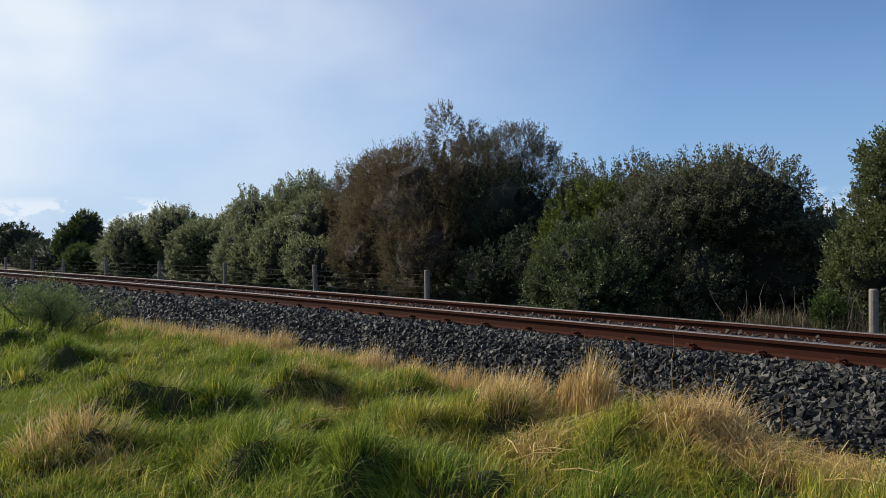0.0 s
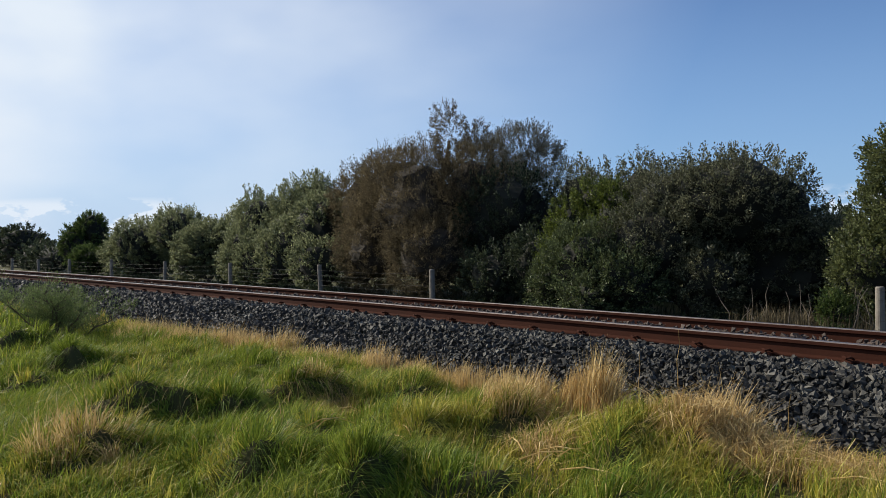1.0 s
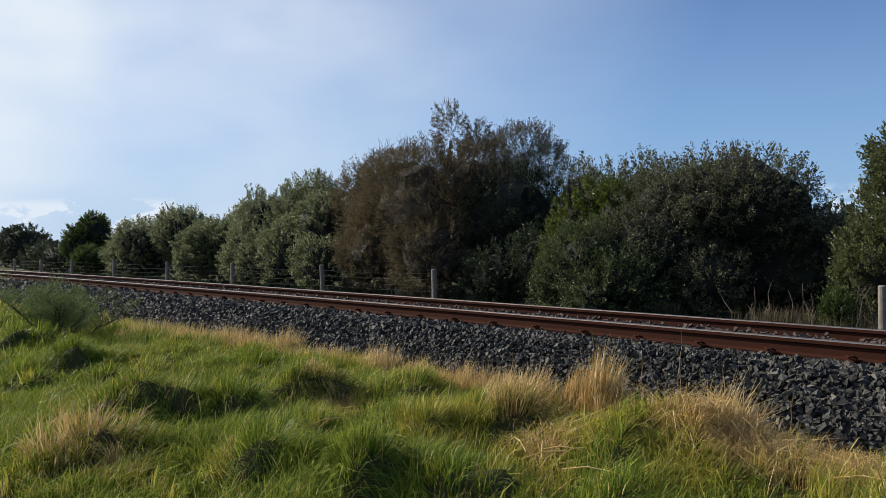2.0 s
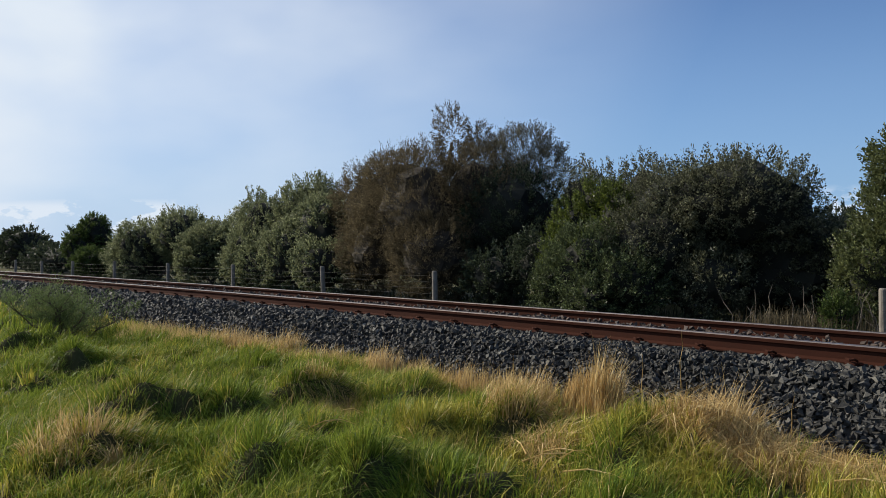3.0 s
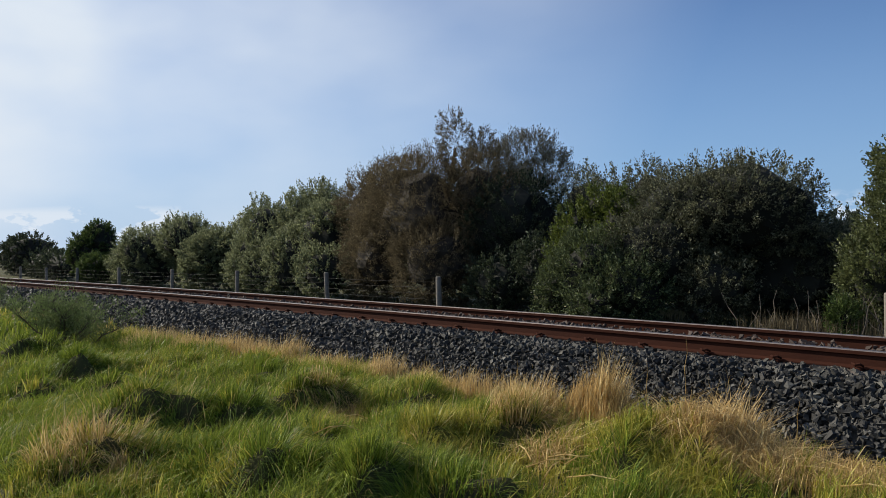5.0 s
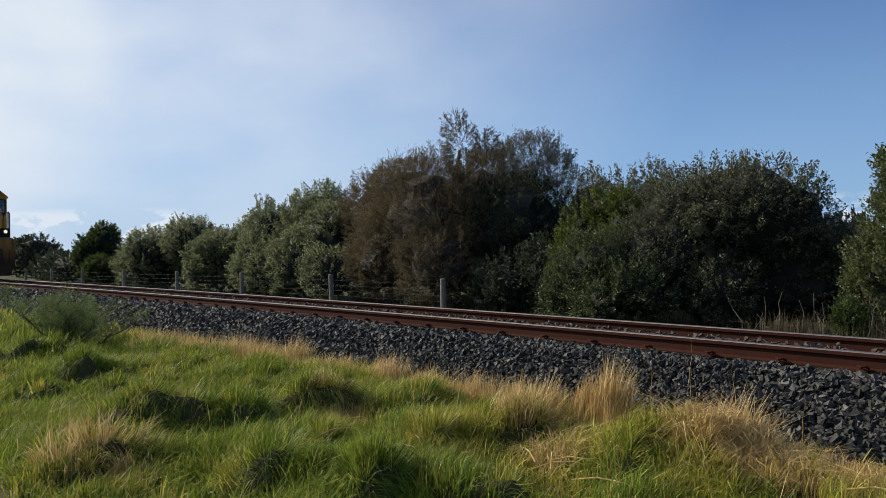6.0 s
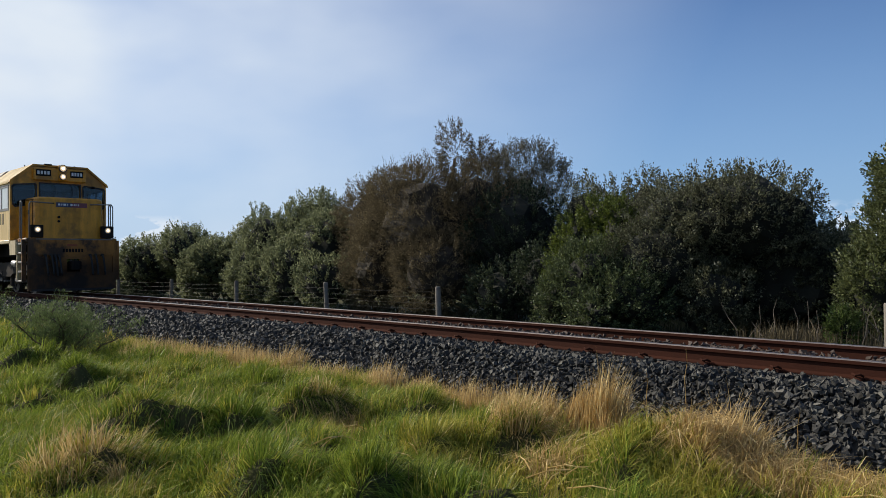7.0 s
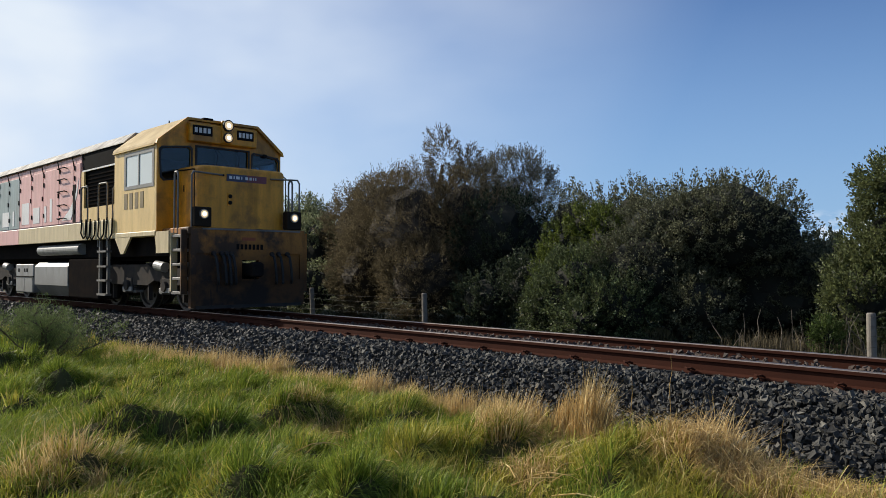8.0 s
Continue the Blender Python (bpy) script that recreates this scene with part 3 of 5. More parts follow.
# ---- fence ----
post_mat = plain("weathered_fence_wood", (0.21, 0.185, 0.155), 0.9, grime=0.35, dirt=(0.09, 0.075, 0.06), scale=7.0, bump=0.01)
wire_mat = plain("galvanised_wire", (0.055, 0.050, 0.045), 0.7, 0.2, 0.25, scale=9.0)
FENCE = 5.5     # metres from the track's centre line


def make_fence():
    fence = empty("wire_fence", Matrix.Translation(on_track(-20, FENCE, -0.86)))
    inv = fence.matrix_basis.inverted()
    tops = [(-57.0, 0.2), (-52.0, 0.2), (-46.68, 0.21), (-43.05, 0.19), (-39.23, 0.21), (-34.67, 0.26), (-29.8, 0.23), (-24.94, 0.24), (-19.72, 0.26), (-14.91, 0.22), (-4.62, 0.16), (0.6, 0.2), (5.6, 0.2)]
    feet = []
    for x, top in tops:
        p = Vector((x, track_y(x) + FENCE, 0))
        lean = Vector((random.uniform(-0.02, 0.02), random.uniform(-0.02, 0.02), 0))
        r = 0.068 if x > -50 else 0.075
        bm = bmesh.new()
        rod(bm, p + Vector((0, 0, -1.1)) - lean, p + Vector((0, 0, top - 0.02)) + lean, r * 1.06, r, 14)
        rod(bm, p + Vector((0, 0, top - 0.02)) + lean, p + Vector((0, 0, top)) + lean, r, r * 0.8, 14)
        ob = part("post", bm, post_mat, fence)
        ob.matrix_parent_inverse = inv
        feet.append(p)
    runs = [[p for p in feet if p.x < -10], [p for p in feet if p.x > -10]]      # the bushes have swallowed the middle
    for z, run in ((z, run) for z in (0.10, -0.05, -0.20, -0.35, -0.50, -0.66) for run in runs):
        bm = bmesh.new()
        for a, b in zip(run, run[1:]):
            off = Vector((0, -0.075, z + random.uniform(-0.012, 0.012)))
            mid = (a + b) / 2 + off + Vector((0, 0, -0.025))
            rod(bm, a + off, mid, 0.0022, sides=5)
            rod(bm, mid, b + Vector((0, -0.075, z)), 0.0022, sides=5)
        ob = part("wire", bm, wire_mat, fence, "sagging strand of galvanised fence wire")
        ob.matrix_parent_inverse = inv
    tagged(fence, "weathered wooden post and wire fence beside the railway", "fence")


make_fence()


# ---- grass ----
lawn_mat = leafy("green_grass", (0.012, 0.036, 0.003), (0.118, 0.190, 0.014), (0.52, 0.56, 0.10), 0.26, 0.5, 0.9, gloss=0.15)
lime_mat = leafy("yellow_green_grass", (0.07, 0.080, 0.008), (0.37, 0.335, 0.034), (0.74, 0.64, 0.16), 0.26, 0.5, 0.9)
straw_mat = leafy("dry_straw", (0.14, 0.082, 0.026), (0.59, 0.395, 0.145), (0.98, 0.80, 0.43), 0.24, 0.55, 1.5)


def blades(x, y, length, lean, width, z=None, spread=0.5):
    """Bent, tapering grass blades, each of three triangles."""
    n = len(x)
    base = np.stack([x, y, (ground_z(x, y) if z is None else z) - 0.01], -1)
    a = rng.uniform(0, 2 * np.pi, n)
    out = np.stack([np.cos(a), np.sin(a), np.zeros(n)], -1) * rng.uniform(0.1, 1, (n, 1)) * spread + np.asarray(lean)
    ln = np.asarray(length)[:, None]
    up = np.array([0, 0, 1.0])
    mid = base + (out * 0.28 + up * 0.60) * ln
    tip = base + (out * 1.0 + up * rng.uniform(0.55, 0.98, (n, 1))) * ln
    b = rng.uniform(0, 2 * np.pi, n)
    side = np.stack([np.cos(b), np.sin(b), np.zeros(n)], -1) * np.asarray(width)[:, None] / 2
    v = np.stack([base - side, base + side, mid - side * 0.8, mid + side * 0.8, tip], 1)
    f = np.array([(0, 1, 3), (0, 3, 2), (2, 3, 4)])[None] + (np.arange(n) * 5)[:, None, None]
    return v.reshape(-1, 3), f.reshape(-1, 3)


def arching(base, way, length, width, droop):
    """Blades that rise and arch over along way: three pieces each, five triangles."""
    n = len(base)
    side = np.cross(way, (0, 0, 1.0)) + rng.normal(scale=0.5, size=(n, 3)) * (1, 1, 0.2)
    side /= np.linalg.norm(side, axis=1, keepdims=True) + 1e-9
    side *= width[:, None] / 2
    ln, dr = length[:, None], droop[:, None]
    up = np.array([0, 0, 1.0])
    p1 = base + (way * 0.16 + up * 0.36) * ln
    p2 = base + (way * (0.30 + 0.22 * dr) + up * (0.68 - 0.18 * dr)) * ln
    p3 = base + (way * (0.42 + 0.55 * dr) + up * (0.97 - 0.62 * dr)) * ln
    v = np.stack([base - side, base + side, p1 - side, p1 + side, p2 - side * 0.7, p2 + side * 0.7, p3], 1)
    f = np.array([(0, 1, 3), (0, 3, 2), (2, 3, 5), (2, 5, 4), (4, 5, 6)])[None] + (np.arange(n) * 7)[:, None, None]
    return v.reshape(-1, 3), f.reshape(-1, 3)


def sward(cx, cy, radius, per, height, width, wild=0.35, lean=(0.22, -0.05)):
    """Tufts about the centres: blades that spread outward from each and lean with the wind."""
    n = len(cx) * per
    k = np.repeat(np.arange(len(cx)), per)
    a = rng.uniform(0, 2 * np.pi, n)
    r = radius[k] * np.sqrt(rng.random(n))
    x, y = cx[k] + r * np.cos(a), cy[k] + r * np.sin(a)
    base = np.stack([x, y, ground_z(x, y) - 0.015], -1)
    swirl = rng.normal(scale=0.30, size=(len(cx), 2))[k]
    way = np.stack([np.cos(a) * 0.7 * r / radius[k] + lean[0] + swirl[:, 0] + rng.normal(scale=wild, size=n),
                    np.sin(a) * 0.7 * r / radius[k] + lean[1] + swirl[:, 1] + rng.normal(scale=wild, size=n), np.zeros(n)], -1)
    return arching(base, way, height[k] * rng.uniform(0.45, 1.15, n), width[k] * rng.uniform(0.7, 1.35, n), rng.uniform(0.15, 1.0, n))


def spots(n, x0, x1, y0, side):
    """Random spots between y0 and a line beside the track."""
    x = rng.uniform(x0, x1, n)
    top = TRACK_Y + BEND * x * x / 2 + side
    return x, y0 + (top - y0) * rng.random(n)


def patches(x, y, seed, size):
    p = np.stack([x / size, y / size, np.zeros(len(x))], -1)
    return lump_noise(p, seed, 1.0)


def margin(x):
    """Where the grass gives way to the ballast: metres from the track's centre line."""
    return np.interp(x, (-16, -14, -12.5, -10.5, -6.0, -4.0, -2.6, -1.5), (-2.35, -2.35, -2.3, -2.15, -2.05, -2.18, -2.22, -2.42))


def turf(x, y, length, width, wind=(0.26, 0.16), wild=0.30, droop=(0.1, 1.0)):
    """Blades that follow the ground: combed by the wind, hanging down steep faces. Three triangles each."""
    n = len(x)
    z, e = ground_z(x, y), 0.03
    gx, gy = (ground_z(x + e, y) - z) / e, (ground_z(x, y + e) - z) / e
    normal = np.stack([-gx, -gy, np.ones(n)], -1)
    normal /= np.linalg.norm(normal, axis=1, keepdims=True)
    turn = 1.5 * patches(x, y, 6, 0.35)
    wx = wind[0] * np.cos(turn) - wind[1] * np.sin(turn) - 0.42 * np.clip(gx, -1.6, 1.6) + rng.normal(scale=wild, size=n)
    wy = wind[0] * np.sin(turn) + wind[1] * np.cos(turn) - 0.42 * np.clip(gy, -1.6, 1.6) + rng.normal(scale=wild, size=n)
    way = np.stack([wx, wy, np.clip(gx * wx + gy * wy, -1.2, 0.8)], -1)
    base = np.stack([x, y, z - 0.012], -1)
    lee = 1 - 0.35 * np.clip((-gx - 0.5) / 0.6, 0, 1)                # the shaded faces keep short growth
    ln, dr = (length * lee)[:, None], rng.uniform(*droop, (n, 1))
    rise = normal * 0.55 + np.array([0, 0, 0.45])
    mid = base + (rise * 0.52 + way * 0.25) * ln
    tip = base + (rise * (0.95 - 0.42 * dr) + way * (0.55 + 0.75 * dr)) * ln
    a = rng.uniform(0, 2 * np.pi, n)
    side = np.stack([np.cos(a), np.sin(a), np.zeros(n)], -1) * width[:, None] / 2
    v = np.stack([base - side, base + side, mid - side * 0.85, mid + side * 0.85, tip], 1)
    f = np.array([(0, 1, 3), (0, 3, 2), (2, 3, 4)])[None] + (np.arange(n) * 5)[:, None, None]
    return v.reshape(-1, 3), f.reshape(-1, 3)


# places where the grass has died back (x, y, radius, how much) or grows lush (less than nothing)
DRY = [(-5.85, 3.85, 0.30, 1.1), (-4.15, 3.1, 0.22, 0.9), (-5.6, 1.72, 0.40, 0.75), (-4.35, 4.7, 0.42, 0.75), (-4.0, 5.1, 0.30, 0.9), (-2.75, 4.95, 0.48, 1.3),
       (-2.35, 5.0, 0.32, 1.0), (-3.3, 3.75, 0.22, 0.8), (-6.0, 5.35, 0.50, 0.6), (-2.75, 4.3, 0.25, 0.45), (-3.1, 4.5, 0.40, 0.25), (-9.6, 3.6, 0.70, 0.35),
       (-4.4, 3.9, 0.40, 0.20), (-1.8, 4.8, 0.30, 0.35), (-6.2, 3.1, 0.55, -0.55), (-4.0, 2.7, 0.50, -0.6), (-5.4, 4.5, 0.45, -0.4), (-10.0, 2.9, 0.70, -0.5),
       (-8.0, 3.9, 0.60, -0.3), (-5.0, 2.7, 0.50, -0.4), (-12.3, 2.9, 0.70, -0.5)]


def make_grass():
    global rng
    rng = np.random.default_rng(77)
    kinds = {"grass": (lawn_mat, "lush green rough grass on uneven ground"), "yellowing_grass": (lime_mat, "yellow-green grass mixed into the verge"),
             "dry_grass": (straw_mat, "bleached dry grass along the edge of the ballast")}
    got = {k: [] for k in kinds}
    # x from and to, nearest y, blades, width, length
    for x0, x1, y0, count, wide, tall in ((-4.6, 0.2, 1.0, 100000, 0.0052, 0.20), (-8.5, -4.6, 1.2, 105000, 0.0058, 0.20), (-15, -8.5, 1.6, 70000, 0.0095, 0.21), (-36, -15, 1.0, 22000, 0.022, 0.26)):
        x = rng.uniform(x0, x1, count)
        reach = TRACK_Y + BEND * x * x / 2 + margin(x) + 0.12
        low = np.maximum(y0, 0.22 * -x - 0.1) if x0 > -15 else np.full(count, y0)
        y = low + (reach - low) * rng.random(count)
        side = y - reach + 0.12
        edge = np.exp(-((side + 0.10) / 0.20) ** 2)
        dry = patches(x, y, 9, 0.6) * 0.42 + rng.normal(scale=0.34, size=count) + 0.85 * edge + 0.14 * np.clip((x + 5.5) / 2, 0, 1)
        for dx, dy, r, k in DRY:
            dry += k * np.exp(-((x - dx) ** 2 + (y - dy) ** 2) / r ** 2)
        tuft = patches(x, y, 4, 0.16)
        # grass stands in tufts with thin places between
        keep = rng.random(count) < np.clip(0.62 + 0.95 * tuft, 0.08, 1) * (1 - 0.45 * edge * (patches(x, y, 17, 0.3) < 0.1))
        length = tall * (0.95 + 0.55 * tuft + 0.2 * patches(x, y, 5, 0.7)) * rng.uniform(0.45, 1.35, count) * (1 - 0.25 * edge)
        width = wide * rng.uniform(0.6, 1.4, count)
        for name, pick in (("grass", dry < 0.42), ("yellowing_grass", (dry >= 0.42) & (dry < 0.92)), ("dry_grass", dry >= 0.92)):
            pick = pick & keep
            got[name].append(turf(x[pick], y[pick], length[pick], width[pick] * (0.75 if name == "dry_grass" else 1)))
    # coarse long blades in loose clumps break up the sward
    for x0, x1, m, wide in ((-4.6, 0.0, 420, 0.0075), (-8.5, -4.6, 420, 0.0085), (-13.5, -8.5, 250, 0.013)):
        x, y = spots(m, x0, x1, 1.2, -2.45)
        k = np.repeat(np.arange(m), 42)
        px, py = x[k] + rng.normal(scale=0.055, size=len(k)), y[k] + rng.normal(scale=0.055, size=len(k))
        tall = rng.uniform(0.14, 0.32, m)[k] * rng.uniform(0.5, 1.1, len(k))
        gold = rng.random(m)[k] < np.where(px > -5, 0.45, 0.25)
        for name, pick in (("grass", ~gold), ("yellowing_grass", gold)):
            got[name].append(turf(px[pick], py[pick], tall[pick], wide * rng.uniform(0.6, 1.3, pick.sum()), (0.30, 0.18), 0.34, (0.0, 1.1)))
    # thinner growth behind and beside the camera
    for x0, x1, y0, y1, m in ((0.2, 9.0, -5.0, 5.2, 650), (-17.0, 0.2, -5.0, 1.0, 700), (-34.0, -17.0, -7.0, 1.0, 250)):
        x, y = rng.uniform(x0, x1, m), rng.uniform(y0, y1, m)
        got["grass"].append(sward(x, y, rng.uniform(0.1, 0.25, m), 12, rng.uniform(0.12, 0.26, m), np.full(m, 0.012)))
    # long pale stems that lean over the green, and upright wisps along the ballast
    x, y = spots(900, -12, 0.2, 1.0, -2.3)
    got["dry_grass"].append(sward(x, y, np.full(900, 0.15), 3, rng.uniform(0.22, 0.42, 900), np.full(900, 0.0042), 0.45, (0.30, 0.20)))
    x = rng.uniform(-13.5, -1.2, 1500)
    y = TRACK_Y + BEND * x * x / 2 + margin(x) + rng.normal(-0.05, 0.12, 1500)
    got["dry_grass"].append(turf(np.repeat(x, 7) + rng.normal(scale=0.035, size=10500), np.repeat(y, 7) + rng.normal(scale=0.035, size=10500),
                                 np.repeat(np.clip(rng.uniform(0.08, 0.26, 1500) * (1 + 1.3 * patches(x, y, 19, 0.35)), 0.03, 0.38), 7) * rng.uniform(0.6, 1.2, 10500), np.full(10500, 0.0048), (0.1, 0.05), 0.28, (0.0, 0.6)))
    for name, (mat, label) in kinds.items():
        offs = np.cumsum([0] + [len(v) for v, _ in got[name]])
        v = np.concatenate([v for v, _ in got[name]])
        f = np.concatenate([f + o for (_, f), o in zip(got[name], offs)])
        tagged(from_arrays(name, v, f, mat), label, "grass", kind="stuff")
    # rank growth beyond the track, at the hedge's foot; its dark colour paints in shade
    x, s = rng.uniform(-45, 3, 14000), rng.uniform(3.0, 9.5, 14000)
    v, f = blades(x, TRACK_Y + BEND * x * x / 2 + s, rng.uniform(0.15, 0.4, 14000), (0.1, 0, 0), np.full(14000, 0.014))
    tagged(from_arrays("rank_grass", v, f, dark_leaf), "rank grass along the foot of the fence, coloured dark as if shaded", "grass", kind="stuff")


make_grass()


def tussock(name, x, y, radius, count, height, mat, label, seed, width=0.005, wild=0.3, droop=(0.15, 1.0)):
    global rng
    rng = np.random.default_rng(seed)
    a, r = rng.uniform(0, 2 * np.pi, count), radius * np.sqrt(rng.random(count)) * 1.05
    px, py = x + r * np.cos(a), y + r * np.sin(a)
    tall = height * (1 + 0.25 * patches(px, py, seed, 0.08))
    length = tall * rng.uniform(0.5, 1.15, count) * (1.1 - 0.35 * (r / radius) ** 2)
    v, f = turf(px, py, length, width * rng.uniform(0.7, 1.3, count), (0.16, 0.10), wild, droop)
    return tagged(from_arrays(name, v, f, mat), label, "grass tuft", "tussocks on the verge")


def make_tussocks():
    dry = "tall dry straw-coloured grass tuft at the ballast edge"
    mound = "broad mound of dry straw-coloured grass"
    stand, hang = (0.0, 0.35), (0.5, 1.3)
    for i, (x, y, r, n, h, mat, label, wild, droop) in enumerate((
            (-4.02, 5.22, 0.17, 800, 0.60, straw_mat, dry, 0.17, stand), (-4.22, 5.18, 0.13, 500, 0.48, straw_mat, dry, 0.15, stand),
            (-3.85, 5.16, 0.14, 350, 0.34, straw_mat, dry, 0.22, stand), (-4.60, 4.95, 0.26, 600, 0.46, straw_mat, "loose dry tuft mixed with green blades", 0.2, stand),
            (-4.35, 4.60, 0.26, 700, 0.36, straw_mat, "loose dry tuft mixed with green blades", 0.3, (0.0, 0.8)), (-3.75, 4.25, 0.24, 500, 0.30, straw_mat, "trampled dry tuft with broken stalks", 0.6, hang),
            (-3.05, 5.02, 0.26, 1100, 0.34, straw_mat, mound, 0.55, hang), (-2.72, 5.00, 0.28, 1300, 0.36, straw_mat, mound, 0.55, hang),
            (-2.45, 4.98, 0.26, 900, 0.30, straw_mat, mound, 0.55, hang), (-2.85, 5.18, 0.22, 350, 0.42, straw_mat, dry, 0.2, stand),
            (-6.08, 3.88, 0.26, 700, 0.36, straw_mat, "sagging brown tuft of dead grass", 0.35, hang), (-9.3, 5.40, 0.22, 420, 0.40, straw_mat, dry, 0.25, stand),
            (-9.9, 5.30, 0.25, 300, 0.30, straw_mat, dry, 0.3, stand), (-12.4, 4.62, 0.40, 420, 0.42, straw_mat, dry, 0.3, stand), (-11.4, 4.95, 0.40, 330, 0.32, straw_mat, dry, 0.3, stand),
            (-7.2, 5.38, 0.22, 420, 0.38, straw_mat, dry, 0.22, stand), (-6.6, 5.42, 0.22, 300, 0.30, straw_mat, dry, 0.3, stand), (-5.6, 5.45, 0.25, 400, 0.20, straw_mat, "low mat of dead brown grass", 0.5, hang),
            (-8.3, 5.38, 0.30, 420, 0.28, straw_mat, dry, 0.3, stand), (-10.6, 5.2, 0.35, 400, 0.27, straw_mat, dry, 0.4, stand), (-5.75, 1.70, 0.32, 700, 0.36, straw_mat, "pale drying tuft among green grass", 0.25, (0.0, 0.7)),
            (-1.95, 5.10, 0.30, 600, 0.22, straw_mat, "pale dry tuft beside bare ballast", 0.45, hang), (-2.80, 4.38, 0.30, 1100, 0.26, lime_mat, "yellow-green tuft with a golden heart", 0.4, hang),
            (-3.35, 4.62, 0.30, 900, 0.28, lime_mat, "yellow-green tuft of rough grass", 0.35, hang), (-4.45, 3.85, 0.34, 1200, 0.30, lime_mat, "arching yellow-green tuft of rough grass", 0.25, (0.1, 0.9)),
            (-5.35, 4.25, 0.24, 500, 0.34, lawn_mat, "arching green tuft of long blades", 0.3, hang), (-4.0, 3.30, 0.32, 1000, 0.28, lawn_mat, "lush green tuft of rough grass", 0.3, (0.1, 0.9)),
            (-3.75, 2.72, 0.32, 1300, 0.30, lawn_mat, "lush green tuft casting a deep shade", 0.25, (0.1, 0.9)), (-4.40, 2.52, 0.30, 1100, 0.28, lawn_mat, "lush green tuft of rough grass", 0.25, (0.1, 0.9)),
            (-6.25, 3.1, 0.34, 1000, 0.26, lawn_mat, "lush green tuft casting a deep shade", 0.25, (0.1, 0.9)), (-10.05, 2.95, 0.34, 800, 0.28, lawn_mat, "lush green tuft casting a deep shade", 0.3, (0.1, 0.9)))):
        tussock("grass_tuft", x, y, r, n, h, mat, label, 200 + i, 0.0058, wild, droop)
    # broken bleached stalks lying in the grass
    for i, (x, y, a, ln) in enumerate(((-3.55, 4.0, 20, 0.42), (-3.35, 3.95, 70, 0.30), (-3.7, 4.1, 115, 0.34), (-4.3, 3.5, 160, 0.30), (-5.25, 3.45, 100, 0.34), (-3.3, 4.15, 45, 0.26), (-3.6, 3.9, 150, 0.4), (-3.45, 4.1, 95, 0.36), (-3.5, 3.75, 60, 0.45), (-3.3, 3.7, 110, 0.4), (-3.42, 3.85, 130, 0.5), (-3.2, 3.8, 15, 0.5), (-3.95, 4.45, 140, 0.34), (-5.05, 3.1, 80, 0.4), (-5.0, 3.15, 110, 0.36), (-4.45, 3.35, 10, 0.3), (-2.6, 4.75, 75, 0.3), (-2.9, 4.7, 105, 0.32), (-1.95, 4.75, 10, 0.45))):
        z = float(ground_z(np.array([x]), np.array([y]))[0]) + 0.15
        bm = bmesh.new()
        p = [Vector((math.cos(radians(a)) * ln * t, math.sin(radians(a)) * ln * t, 0.06 * math.sin(3 * t) - 0.03 * t)) for t in (0, 0.33, 0.66, 1.0)]
        for k, (u, w) in enumerate(zip(p, p[1:])):
            rod(bm, u, w, 0.0052 - 0.0009 * k, 0.0043 - 0.0009 * k, 6)
        tagged(part("dry_stalk", bm, straw_mat, m=pose(x, y, z - 0.02)), "broken bleached stalk lying in rough grass", "stalk", "broken stalks in the verge")


make_tussocks()


def make_stems():
    """Single dead stems that stand in the ballast."""
    random.seed(12)
    for s, side, tall in ((-3.72, -1.62, 0.50), (-3.95, -1.85, 0.42), (-2.6, -2.0, 0.35), (-5.4, -1.9, 0.30), (-6.3, -2.05, 0.34)):
        bm = bmesh.new()
        limb(bm, (0, 0, -0.05), (random.uniform(-0.06, 0.06), random.uniform(-0.04, 0.04), tall), 0.004, 0.002, 4, 0.15)
        p = on_track(s, side, float(bed_z(np.array(side))))
        tagged(part("dead_stem", bm, straw_mat, m=pose(p.x, p.y, p.z)), "thin dead grass stem standing in ballast", "stem", "dead stems in the ballast")


make_stems()


reed_mat = leafy("dead_reeds", (0.020, 0.016, 0.009), (0.085, 0.068, 0.040), (0.27, 0.22, 0.13), 0.25, 0.7)


def make_reeds():
    global rng
    rng = np.random.default_rng(31)
    n = 1500
    x = np.concatenate([rng.normal(-6.6, 0.3, n // 2), rng.uniform(-7.2, -4.8, n // 2)])
    y = np.full(n, TRACK_Y + 6.0) + rng.uniform(-0.3, 0.9, n)
    v, f = blades(x, y, rng.uniform(0.25, 0.72, n), (0.05, 0, 0), np.full(n, 0.012), spread=0.22)
    tagged(from_arrays("dry_reeds", v, f, reed_mat), "dry reeds and dead stalks standing behind the fence", "reeds", kind="stuff")
    random.seed(8)
    for k in range(20):
        bm = bmesh.new()
        ln = random.uniform(0.4, 1.0)
        limb(bm, (0, 0, 0), (random.uniform(-0.6, 0.6), random.uniform(-0.2, 0.2), ln), 0.010, 0.004, 4, 0.2)
        tagged(part("dead_stem", bm, twig_mat, m=pose(-7.4 + k * 0.15, TRACK_Y + 5.9 + random.uniform(-0.1, 0.5), -0.86)), "thin bare dead stem among reeds", "stem", "dead stems behind the fence")


make_reeds()


